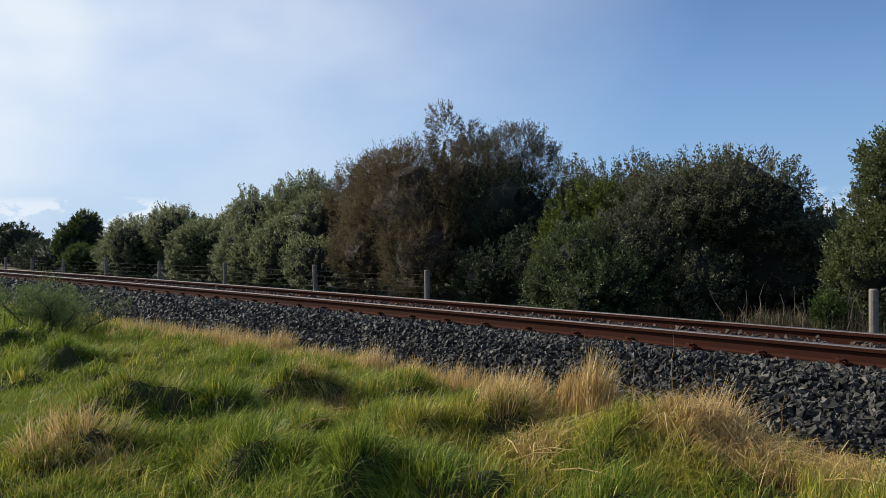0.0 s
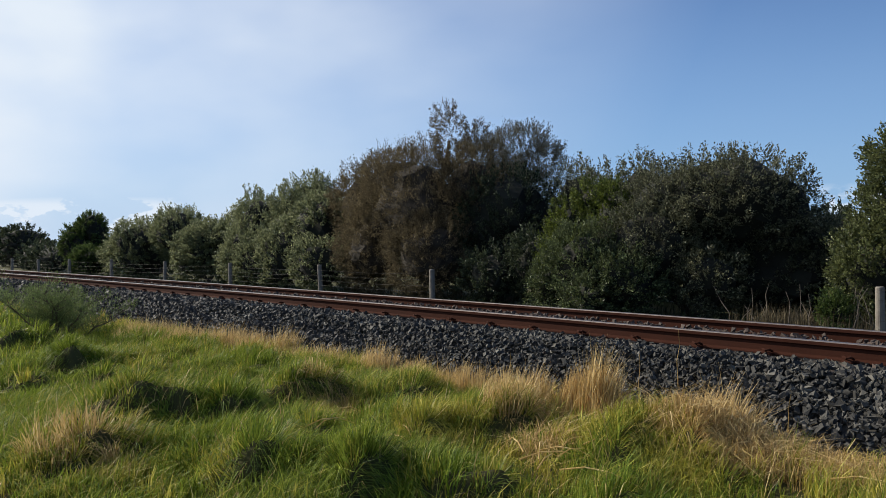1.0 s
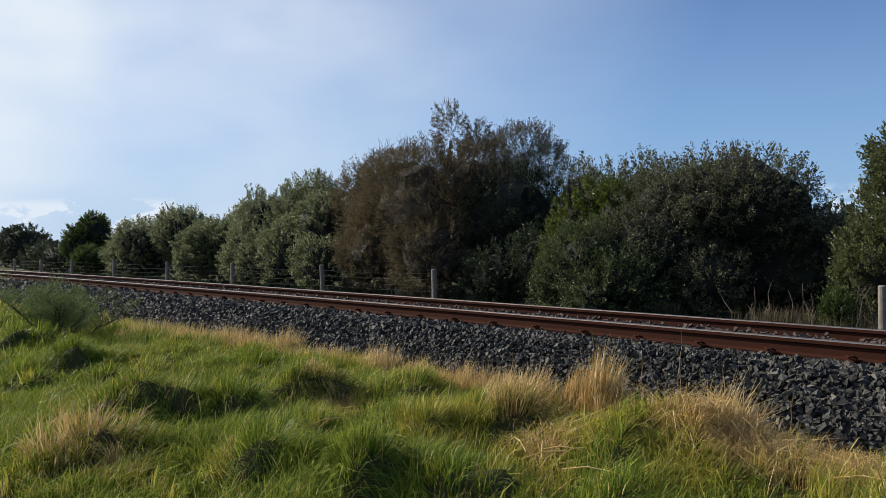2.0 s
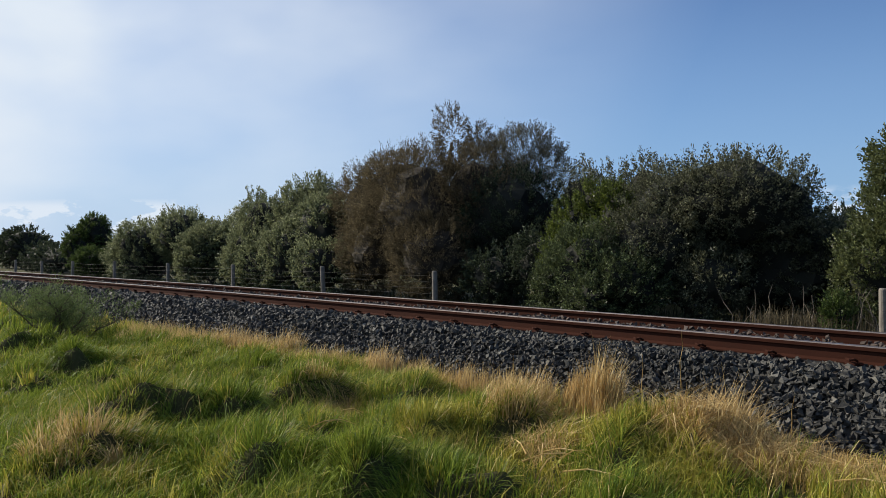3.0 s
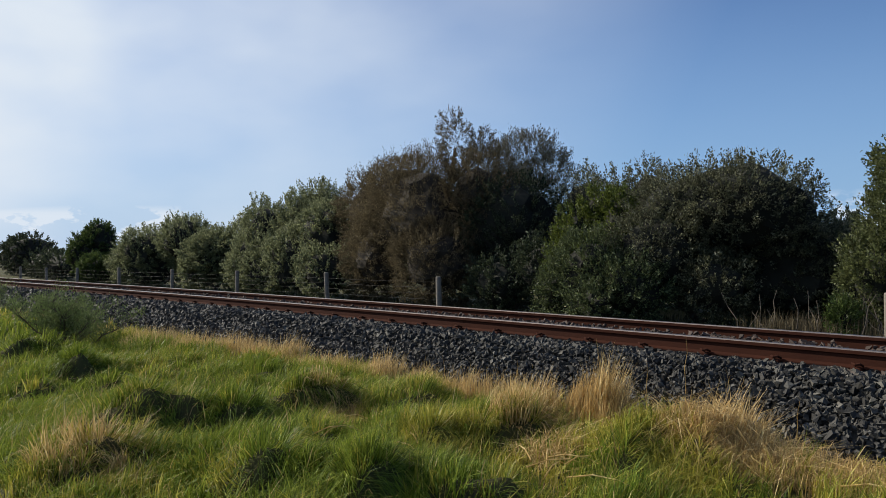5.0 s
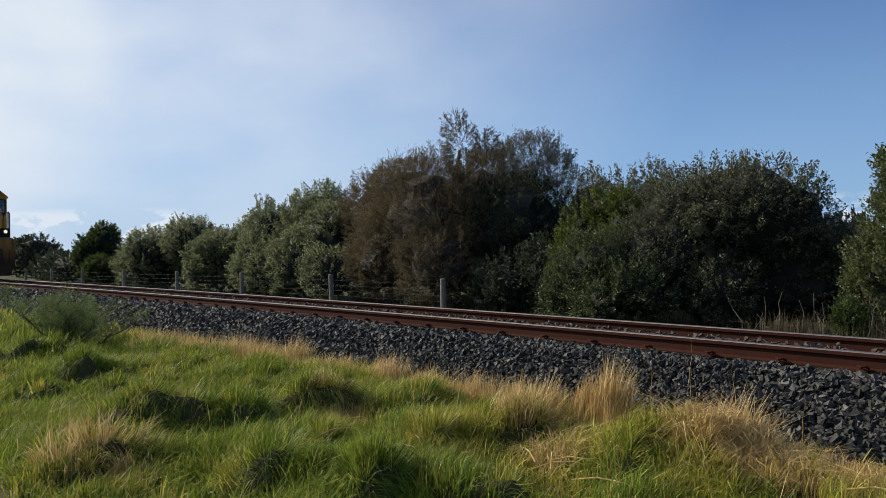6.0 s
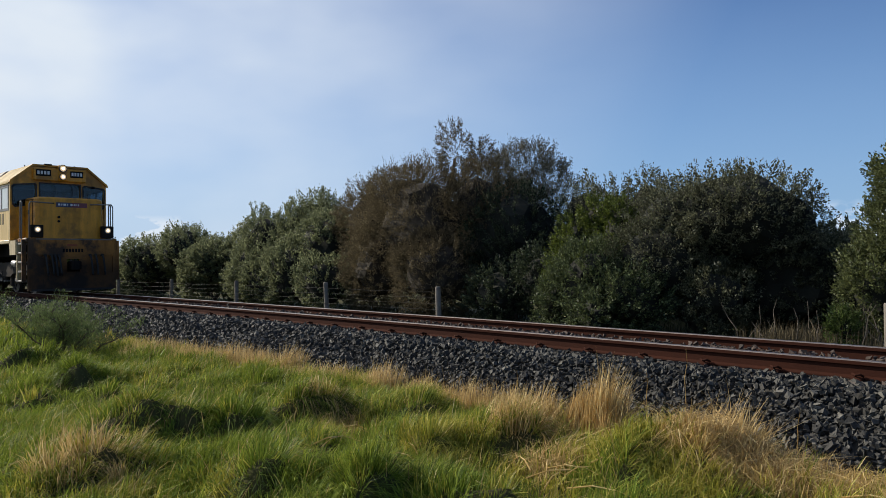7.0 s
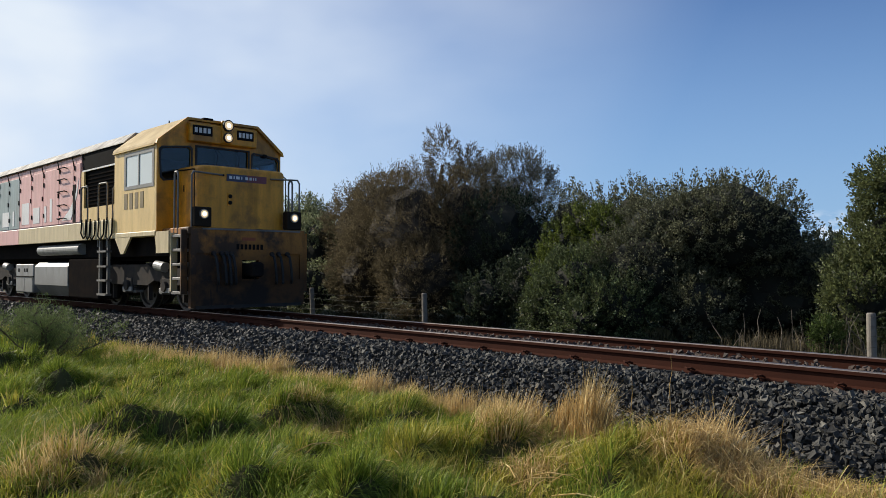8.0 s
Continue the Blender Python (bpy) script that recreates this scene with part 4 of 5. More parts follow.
def make_broom():
    """A feathery shrub at the ballast edge."""
    global rng
    random.seed(41)
    rng = np.random.default_rng(41)
    at = (-13.9, 3.85, -0.70)
    ob = empty("broom_shrub", pose(*at))
    bm, tips = bmesh.new(), []
    for k in range(13):
        a = random.uniform(0, 6.28)
        reach, tall = random.uniform(0.4, 1.35), random.uniform(0.4, 0.95)
        pts = limb(bm, (0, 0, -0.05), (math.cos(a) * reach, math.sin(a) * reach * 0.8, tall), 0.022, 0.006, 5, 0.2)
        for p in pts[2:]:
            for _ in range(4):
                e = p + Vector((random.uniform(-0.3, 0.3), random.uniform(-0.3, 0.3), random.uniform(0.05, 0.3)))
                rod(bm, p, e, 0.005, 0.002, 5)
                tips += [p.lerp(e, t) for t in (0.4, 0.7, 1.0)]
    part("branch_work", bm, bark_mat, ob)
    t = np.array(tips)
    p = t[rng.integers(0, len(t), 14000)] + rng.normal(scale=0.055, size=(14000, 3))
    v, f = leaves(p, np.tile((0.1, 0, 0.9), (14000, 1)), 0.055, 0.008)
    from_arrays("foliage", v, f, broom_leaf, ob)
    tagged(ob, "feathery grey-green broom shrub at the ballast edge", "shrub")


broom_leaf = leafy("broom_needles", (0.055, 0.080, 0.024), (0.135, 0.185, 0.060), (0.30, 0.36, 0.14), 0.3, 0.6)
make_broom()


# ---- the locomotive: its x is forward from the cab's face, y to its far side, z from the rail heads ----
def dirty_paint(name, col, grime, dirt=(0.045, 0.030, 0.018), low=None, rough=0.42, soot_shade=0.0):
    """Weathered paint: streaks of dirt that run down, and road grime that thickens in a band low on the vehicle."""
    def build(n):
        w = where(n)
        runs = n.add("ShaderNodeMapping", {"Vector": w, "Scale": (5.0, 5.0, 0.7)}).outputs[0]
        streaks, blotch, fine = n.noise(1.0, runs, 6.0), n.noise(1.1, w, 5.0), n.noise(26.0, w, 3.0)
        k = n.math("MULTIPLY", n.ramp(n.math("MULTIPLY", streaks, n.math("ADD", blotch, 0.55)), (0.42, (0, 0, 0)), (0.80, (1, 1, 1))), grime)
        if low is not None:
            z = n.add("ShaderNodeSeparateXYZ", {0: w}).outputs["Z"]
            splash = n.add("ShaderNodeMapRange", {"Value": n.math("ADD", z, n.math("MULTIPLY", n.math("SUBTRACT", blotch, 0.5), 0.9)),
                                                  "From Min": low + 0.5, "From Max": low - 0.35}).outputs[0]
            k = n.math("MAXIMUM", k, n.math("MULTIPLY", splash, 0.88))
        c = n.mix(k, col, dirt)
        c = n.mix(n.math("MULTIPLY", n.ramp(fine, (0.5, (0, 0, 0)), (0.85, (1, 1, 1))), grime * 0.5), c, dirt)
        # black blotches: stains, and on the cab front painted shade as well
        if soot_shade:
            c = n.mix(n.math("MULTIPLY", n.ramp(n.noise(1.5, w, 5.0, 0.6), (0.47, (0, 0, 0)), (0.60, (1, 1, 1))), soot_shade), c, (0.012, 0.009, 0.007))
        return surface(n, c, n.math("ADD", rough, n.math("MULTIPLY", k, 0.35)), 0.0, fine, 0.002, 0.2)
    return material(name, build)


yellow_paint = dirty_paint("faded_yellow_paint", (0.78, 0.545, 0.215), 0.32)
# the front's dark blotches paint in both stains and shade
front_paint = dirty_paint("dirty_yellow_paint", (0.84, 0.345, 0.013), 0.45, (0.045, 0.024, 0.010), soot_shade=0.5)
pilot_paint = dirty_paint("grimy_yellow_paint", (0.50, 0.19, 0.022), 1.0, (0.034, 0.018, 0.009), low=1.0, rough=0.6, soot_shade=0.85)
red_paint = dirty_paint("sun_faded_red_paint", (0.78, 0.44, 0.39), 0.35, (0.16, 0.08, 0.06))
green_paint = dirty_paint("faded_grey_green_paint", (0.30, 0.36, 0.34), 0.4, (0.10, 0.09, 0.08))
cream_paint = dirty_paint("cream_paint", (0.66, 0.53, 0.30), 0.4, (0.16, 0.11, 0.06))
roof_paint = dirty_paint("pale_roof_paint", (0.40, 0.375, 0.33), 0.6, (0.14, 0.11, 0.09), rough=0.75)
cab_roof_paint = dirty_paint("pale_yellow_roof_paint", (0.42, 0.295, 0.115), 0.4, (0.16, 0.10, 0.05), rough=0.75)
grey_paint = dirty_paint("pale_grey_paint", (0.27, 0.262, 0.245), 0.45, (0.05, 0.042, 0.035), low=0.34)
white_paint = dirty_paint("dirty_white_paint", (0.80, 0.78, 0.74), 0.35, (0.2, 0.16, 0.12))
black_paint = plain("black_paint", (0.014, 0.0135, 0.0135), 0.8, grime=0.3, dirt=(0.02, 0.015, 0.012), spec=0.03)
under_mat = plain("oily_dark_steel", (0.016, 0.0145, 0.014), 0.9, 0.0, 0.45, (0.026, 0.020, 0.016), 4.0, 0.004, spec=0.0)
bogie_mat = plain("dusty_dark_steel", (0.040, 0.037, 0.035), 0.85, 0.0, 0.45, (0.075, 0.060, 0.048), 4.0, 0.004, spec=0.05)
wheel_mat = plain("wheel_steel", (0.065, 0.056, 0.050), 0.6, 0.3, 0.4, (0.09, 0.066, 0.05), 5.0)
tread_mat = plain("polished_tread", (0.34, 0.32, 0.30), 0.3, 0.9, 0.2, scale=6.0)
box_paint = plain("dark_brown_paint", (0.030, 0.021, 0.014), 0.7, grime=0.3, dirt=(0.015, 0.01, 0.008), spec=0.1)
rail_paint = plain("grey_handrail_paint", (0.19, 0.175, 0.155), 0.55, 0.1, 0.3)
rubber_mat = plain("black_rubber", (0.016, 0.016, 0.017), 0.7, grime=0.2)
alu_mat = plain("dull_aluminium", (0.24, 0.23, 0.21), 0.5, 0.4, 0.2)
maroon_mat = plain("maroon_sign_paint", (0.22, 0.045, 0.055), 0.5, grime=0.2)
navy_mat = plain("navy_sign_paint", (0.05, 0.055, 0.11), 0.5, grime=0.2)
figure_mat = plain("brown_stencil_paint", (0.20, 0.14, 0.05), 0.6, grime=0.3)


def tinted(n):
    g = n.add("ShaderNodeBsdfGlass", {"Color": (0.40, 0.52, 0.60, 1), "Roughness": 0.02, "IOR": 1.02})
    s = n.add("ShaderNodeBsdfGlossy", {"Color": (0.9, 0.95, 1.0, 1), "Roughness": 0.05})
    f = n.add("ShaderNodeFresnel", {"IOR": 1.5}).outputs[0]
    return n.add("ShaderNodeMixShader", {0: n.math("MULTIPLY", f, 0.75), 1: g.outputs[0], 2: s.outputs[0]}).outputs[0]


# near side panes: the sky's reflection is painted in as a pale base colour
def milky(n):
    w = where(n)
    return surface(n, n.mix(n.noise(2.0, w), (0.60, 0.64, 0.60), (0.74, 0.76, 0.71)), 0.12, spec=0.9)


def lit_lamp(strength):
    def build(n):
        return n.add("ShaderNodeEmission", {"Color": (1.0, 0.80, 0.52, 1), "Strength": strength}).outputs[0]
    return build


glass_mat, reflection_glass = material("tinted_glass", tinted), material("painted_reflection_glass", milky)
lamp_mat, reflector_mat = material("lit_headlamp", lit_lamp(2.2)), material("lit_reflector", lit_lamp(0.5))

loco = empty("locomotive")


def carve(name, solid, cutters, mat, parent, label=""):
    """A bmesh less other bmeshes."""
    ob = part(name, solid, mat, parent, label)
    tools = []
    for c in cutters:
        t = part("cutter", c, mat)
        mod = ob.modifiers.new("cut", "BOOLEAN")
        mod.object, mod.operation, mod.solver = t, "DIFFERENCE", "EXACT"
        tools.append(t)
    got = bpy.data.meshes.new_from_object(ob.evaluated_get(bpy.context.evaluated_depsgraph_get()))
    ob.modifiers.clear()
    ob.data = got
    for t in tools:
        bpy.data.objects.remove(t)
    return ob


def slab(name, x0, x1, y0, y1, z0, z1, mat, parent, label="", bevel=0.0, seg=1):
    return part(name, box(bmesh.new(), x0, x1, y0, y1, z0, z1, bevel, seg), mat, parent, label)


def rounded(w, h, r, n=4):
    """Corners of a rounded rectangle about the origin."""
    out = []
    for cx, cy, a in ((w / 2 - r, h / 2 - r, 0), (-w / 2 + r, h / 2 - r, 90), (-w / 2 + r, -h / 2 + r, 180), (w / 2 - r, -h / 2 + r, 270)):
        out += [(cx + r * math.cos(radians(a + 90 * k / n)), cy + r * math.sin(radians(a + 90 * k / n))) for k in range(n + 1)]
    return out


CAB = [(-1.36, 1.54), (1.36, 1.54), (1.36, 3.25), (0.76, 3.74), (-0.76, 3.74), (-1.36, 3.25)]


def corner_window(side):
    """The outline of a corner windscreen, which drops towards the outside, as (y, z)."""
    pts = [(-1.27, 2.62), (-1.20, 2.55), (-0.95, 2.60), (-0.72, 2.74), (-0.68, 2.82), (-0.68, 3.16), (-0.73, 3.21), (-1.24, 3.15), (-1.29, 3.09)]
    return [(y * side, z) for y, z in pts]


def grown(outline, d):
    cy, cz = sum(p[0] for p in outline) / len(outline), sum(p[1] for p in outline) / len(outline)
    return [(y + d * (1 if y > cy else -1), z + d * (1 if z > cz else -1)) for y, z in outline]


def make_cab():
    shell = prism(bmesh.new(), CAB, "x", -2.02, 0.0)
    inside = prism(bmesh.new(), [(y * 0.955, z * 0.985 if z > 2 else z + 0.06) for y, z in CAB], "x", -1.95, -0.06)
    cut = [inside, box(bmesh.new(), -0.3, 0.3, -0.56, 0.58, 2.66, 3.25),
           box(bmesh.new(), -1.46, -0.14, -1.6, 1.6, 2.46, 3.12)]
    cut += [prism(bmesh.new(), corner_window(s), "x", -0.3, 0.3) for s in (1, -1)]
    carve("cab_body", shell, cut, yellow_paint, loco, "faded yellow cab body")
    # the weathered front plate, with the same openings
    plate = prism(bmesh.new(), [(-1.355, 1.56), (1.355, 1.56), (1.355, 3.245), (0.757, 3.735), (-0.757, 3.735), (-1.355, 3.245)], "x", 0.003, 0.022)
    carve("cab_front", plate, [box(bmesh.new(), -0.3, 0.3, -0.55, 0.57, 2.67, 3.24)] + [prism(bmesh.new(), corner_window(s), "x", -0.3, 0.3) for s in (1, -1)],
          front_paint, loco, "stained yellow cab front")
    roof = prism(bmesh.new(), [(-1.39, 3.235), (-1.37, 3.29), (-0.77, 3.785), (0.77, 3.785), (1.37, 3.29), (1.39, 3.235), (1.36, 3.255), (0.76, 3.745), (-0.76, 3.745), (-1.36, 3.255)], "x", -2.06, 0.05)
    part("cab_roof", roof, cab_roof_paint, loco, "pale yellow sloping roof")
    brow = prism(bmesh.new(), [(-1.40, 3.22), (-1.375, 3.30), (-0.775, 3.795), (0.775, 3.795), (1.375, 3.30), (1.40, 3.22), (1.34, 3.22), (1.325, 3.27), (0.745, 3.745), (-0.745, 3.745), (-1.325, 3.27), (-1.34, 3.22)], "x", 0.04, 0.085)
    part("roof_edge", brow, front_paint, loco, "stained yellow roof edge strip")
    for s in (1, -1):
        w = corner_window(s)
        part("windscreen", prism(bmesh.new(), w, "x", -0.02, -0.008), glass_mat, loco, "dark tinted corner windscreen").visible_shadow = False
        seal = prism(bmesh.new(), grown(w, 0.035), "x", 0.02, 0.036)
        carve("window_seal", seal, [prism(bmesh.new(), w, "x", -0.1, 0.1)], rubber_mat, loco)
    slab("windscreen", -0.02, -0.008, -0.56, 0.58, 2.66, 3.25, glass_mat, loco, "dark tinted middle windscreen").visible_shadow = False
    carve("window_seal", box(bmesh.new(), 0.02, 0.036, -0.59, 0.61, 2.64, 3.27), [box(bmesh.new(), -0.1, 0.1, -0.55, 0.57, 2.67, 3.24)], rubber_mat, loco)
    for y in (-0.2, 0.28):
        part("windscreen_wiper", tube(bmesh.new(), [(0.05, y, 3.24), (0.055, y + 0.08, 3.10), (0.05, y + 0.05, 2.86)], 0.008, 6), rubber_mat, loco)
    slab("sun_visor", 0.0, 0.06, 0.92, 1.0, 3.16, 3.23, black_paint, loco)
    for s in (1, -1):
        frame_out = box(bmesh.new(), -1.50, -0.10, 1.352 * s - 0.012, 1.352 * s + 0.03 * s + 0.012 * (s < 0), 2.42, 3.16)
        wf = carve("side_window", frame_out, [box(bmesh.new(), -1.42, -0.82, -2, 2, 2.49, 3.09), box(bmesh.new(), -0.78, -0.18, -2, 2, 2.49, 3.09)], alu_mat, loco, "sliding side window with a dull metal frame")
        for x0, x1 in ((-1.42, -0.82), (-0.78, -0.18)):
            slab("pane", x0 - 0.01, x1 + 0.01, 1.352 * s - 0.004, 1.352 * s + 0.004, 2.48, 3.10, reflection_glass if s < 0 else glass_mat, wf)
    # stencilled running figures, kept as plain bars
    for k in range(4):
        slab("figure_bar", -1.50 + k * 0.26, -1.35 + k * 0.26, -1.366, -1.3605, 2.03, 2.35, figure_mat, loco)
    slab("cab_sill", -2.02, 0.0, -1.385, 1.385, 1.46, 1.56, cream_paint, loco, "chipped cream sill", 0.012)
    slab("desk", -0.55, -0.08, -1.2, 1.2, 2.2, 2.62, black_paint, loco)
    slab("rear_bulkhead", -1.93, -1.88, -1.28, 1.28, 1.65, 3.2, black_paint, loco)
    slab("door_pillar", -2.06, -2.0, -1.33, -1.22, 1.6, 3.2, yellow_paint, loco)
    slab("rain_gutter", -2.02, -0.02, -1.405, -1.36, 3.20, 3.225, yellow_paint, loco)


def make_head():
    """The lamp and number box over the windscreen."""
    slab("lamp_housing", 0.022, 0.15, -0.76, 0.72, 3.32, 3.69, front_paint, loco, "stained yellow box for lamps and boards", 0.02)
    for y0, y1 in ((-0.71, -0.29), (0.25, 0.63)):
        board = slab("number_board", 0.145, 0.165, y0, y1, 3.45, 3.645, black_paint, loco, "black number board with pale bars", 0.01)
        step = (y1 - y0) / 4.6
        for k in range(4):
            slab("figure_bar", 0.164, 0.169, y0 + step * (0.42 + k), y0 + step * (1.08 + k), 3.50, 3.60, white_paint, board)
    slab("lamp_bracket", 0.10, 0.19, -0.10, 0.14, 3.34, 3.80, front_paint, loco, "", 0.03, 2)
    for z, r in ((3.70, 0.088), (3.455, 0.078)):
        case = part("headlamp", rod(bmesh.new(), (0.10, 0.02, z), (0.24, 0.02, z), r * 1.25, r * 1.3, 20), rubber_mat, loco, "twin headlamp, lit")
        part("reflector", rod(bmesh.new(), (0.235, 0.02, z), (0.244, 0.02, z), r * 1.08, r, 20), reflector_mat, case, "warm bright reflector")
        part("lens", rod(bmesh.new(), (0.24, 0.02, z), (0.25, 0.02, z), r * 0.62, r * 0.5, 16), lamp_mat, case, "glowing warm white lens")
    slab("marker_lamp", 0.0, 0.1, -0.45, -0.25, 3.78, 3.82, black_paint, loco)
    for x, y in ((-0.9, -0.7), (-0.35, 0.55)):
        part("roof_aerial", rod(bmesh.new(), (x, y, 3.76), (x, y, 3.86), 0.02, 0.012, 8), black_paint, loco)
    horn = bmesh.new()
    for y in (-0.35, -0.2, -0.05):
        rod(horn, (-1.9, y, 3.84), (-1.45, y, 3.84), 0.03, 0.07, 10)
    part("horn", horn, black_paint, loco, "cluster of black air horns")


def make_nose():
    bm = bmesh.new()
    prof = [(0.022, -0.96), (0.70, -0.96), (0.82, -0.93), (0.91, -0.86), (0.955, -0.75), (0.965, -0.6), (0.965, 0.6), (0.955, 0.75), (0.91, 0.86), (0.82, 0.93), (0.70, 0.96), (0.022, 0.96)]
    prism(bm, prof, "z", 1.60, 2.78)
    top = [e for e in bm.edges if all(v.co.z > 2.7 for v in e.verts)]
    bmesh.ops.bevel(bm, geom=top, offset=0.07, segments=3, affect="EDGES", profile=0.5)
    nose = part("nose", bm, front_paint, loco, "blunt dirty yellow nose with rounded corners")
    slab("nose_door", 0.30, 0.68, -0.975, -0.955, 1.66, 2.62, front_paint, nose, "nose access door", 0.008)
    slab("door_handle", 0.34, 0.37, -0.985, -0.97, 2.30, 2.42, black_paint, nose)
    sign = slab("name_board", 0.962, 0.972, -0.42, 0.44, 2.50, 2.635, maroon_mat, nose, "maroon and navy name board with pale bars")
    slab("board_half", 0.965, 0.976, -0.42, 0.0, 2.50, 2.635, navy_mat, sign)
    for y0, y1 in ((-0.37, -0.31), (-0.28, -0.255), (-0.225, -0.15), (-0.12, -0.095), (-0.03, 0.03), (0.06, 0.11), (0.14, 0.16), (0.19, 0.21)):
        slab("letter_bar", 0.974, 0.979, y0, y1, 2.545, 2.60, white_paint, sign)
    plate = slab("socket_plate", 0.962, 0.975, -0.40, -0.30, 2.02, 2.28, front_paint, nose)
    for z in (2.09, 2.21):
        part("socket", rod(bmesh.new(), (0.97, -0.35, z), (1.0, -0.35, z), 0.04, 0.035, 12), black_paint, plate)
    part("grab_knob", rod(bmesh.new(), (0.96, -0.50, 2.60), (1.0, -0.50, 2.60), 0.02, None, 8), black_paint, nose)


def make_pilot():
    """The front plate with its steps, couplings, lamps and rails."""
    slab("deck", 0.0, 1.12, -1.25, 1.25, 1.46, 1.60, pilot_paint, loco, "grimy front deck", 0.02)
    solid = box(bmesh.new(), 1.04, 1.14, -1.21, 1.21, 0.12, 1.575)
    carve("pilot", solid, [box(bmesh.new(), 0.9, 1.3, -0.18, 0.18, 0.64, 1.0), box(bmesh.new(), 1.10, 1.3, -1.12, -0.62, 0.62, 1.12), box(bmesh.new(), 1.10, 1.3, 0.62, 1.12, 0.62, 1.12)],
          pilot_paint, loco, "wide front plate caked in brown grime")
    slab("deck_edge", 1.02, 1.165, -1.0, 1.1, 1.555, 1.585, rail_paint, loco, "worn pale deck edge")
    slab("pilot_foot", 0.98, 1.17, -1.12, 1.12, 0.10, 0.16, bogie_mat, loco)
    slab("warning_mark", 1.14, 1.146, -0.18, 0.10, 1.37, 1.43, plain("orange_mark", (0.32, 0.07, 0.02), 0.6), loco)
    for k in range(7):
        slab("figure_bar", 1.14, 1.146, -0.30 + k * 0.085, -0.245 + k * 0.085, 1.20, 1.30, black_paint, loco)
    coupler = slab("coupler", 1.0, 1.42, -0.13, 0.13, 0.70, 0.94, under_mat, loco, "heavy centre coupler", 0.03, 2)
    slab("knuckle", 1.36, 1.52, -0.17, 0.05, 0.68, 0.96, under_mat, coupler, "", 0.04, 2)
    for k, y in enumerate((-0.78, -0.62, -0.52, -0.42, 0.45, 0.60, 0.80)):
        hose = tube(bmesh.new(), [(1.12, y, 1.12), (1.25, y, 1.06), (1.28, y + 0.02, 0.85), (1.26, y + 0.05, 0.62 - 0.03 * (k % 3)), (1.20, y + 0.08, 0.55)], 0.026, 8)
        part("brake_hose", hose, rubber_mat, loco, "hanging black brake hose")
        part("valve", rod(bmesh.new(), (1.13, y, 1.12), (1.20, y, 1.12), 0.04, None, 10), bogie_mat, loco)
    for s in (1, -1):
        lampbox = slab("ditch_lamp_box", 0.98, 1.14, s * 0.98 - 0.17, s * 0.98 + 0.17, 1.61, 1.97, box_paint, loco, "grimy box with a lit ditch lamp", 0.015)
        case = part("rim", rod(bmesh.new(), (1.12, s * 0.97, 1.84), (1.17, s * 0.97, 1.84), 0.095, 0.09, 18), alu_mat, lampbox)
        part("reflector", rod(bmesh.new(), (1.165, s * 0.97, 1.84), (1.173, s * 0.97, 1.84), 0.078, 0.07, 18), reflector_mat, lampbox)
        part("lens", rod(bmesh.new(), (1.17, s * 0.97, 1.84), (1.18, s * 0.97, 1.84), 0.046, 0.04, 18), lamp_mat, lampbox, "glowing warm lens")
        y = s * 1.24
        part("handrail", tube(bmesh.new(), [(0.52, y, 1.2), (0.52, y, 2.58), (0.55, y, 2.64), (0.63, y, 2.64), (0.66, y, 2.58), (0.66, y, 1.2)], 0.019, 8), rail_paint, loco, "bent grey handrail")
        part("handrail", tube(bmesh.new(), [(1.04, s * 1.16, 1.2), (1.04, s * 1.16, 2.55), (1.03, s * 1.12, 2.62), (0.99, s * 0.52, 2.60)], 0.017, 8), rail_paint, loco, "bent grey handrail")
        part("handrail", tube(bmesh.new(), [(0.80, s * 0.99, 1.62), (0.80, s * 0.99, 2.66), (0.75, s * 0.97, 2.70), (0.10, s * 0.97, 2.72)], 0.012, 6), black_paint, loco)
        # the corner steps
        stair = slab("step_side", 0.58, 0.63, s * 1.29 - 0.06, s * 1.29 + 0.06, 0.42, 1.50, cream_paint, loco, "white-edged corner steps")
        slab("step_side", 1.0, 1.035, s * 1.29 - 0.06, s * 1.29 + 0.06, 0.38, 1.55, pilot_paint, stair)
        for z in (0.40, 0.66, 0.92, 1.18, 1.44):
            slab("step", 0.60, 1.02, s * 1.24 - 0.10, s * 1.24 + 0.12, z - 0.03, z + 0.02, rail_paint, stair, "worn white step edge", 0.006)
        slab("valance", 0.05, 0.58, s * 1.36 - 0.02, s * 1.36 + 0.02, 1.13, 1.54, cream_paint, loco)
        part("valance", prism(bmesh.new(), [(-1.62, 1.13), (-1.50, 1.13), (-1.12, 1.48), (-1.95, 1.48)], "y", s * 1.36 - 0.02, s * 1.36 + 0.02), cream_paint, loco)
        part("valance", prism(bmesh.new(), [(-0.02, 1.47), (0.06, 1.13), (0.30, 1.13), (0.30, 1.47)], "y", s * 1.355 - 0.02, s * 1.355 + 0.02), cream_paint, loco)


DOORS = (-14.4, -13.5, -12.6, -11.65, -10.68, -9.67, -8.63, -7.65, -6.44, -5.40, -4.95)


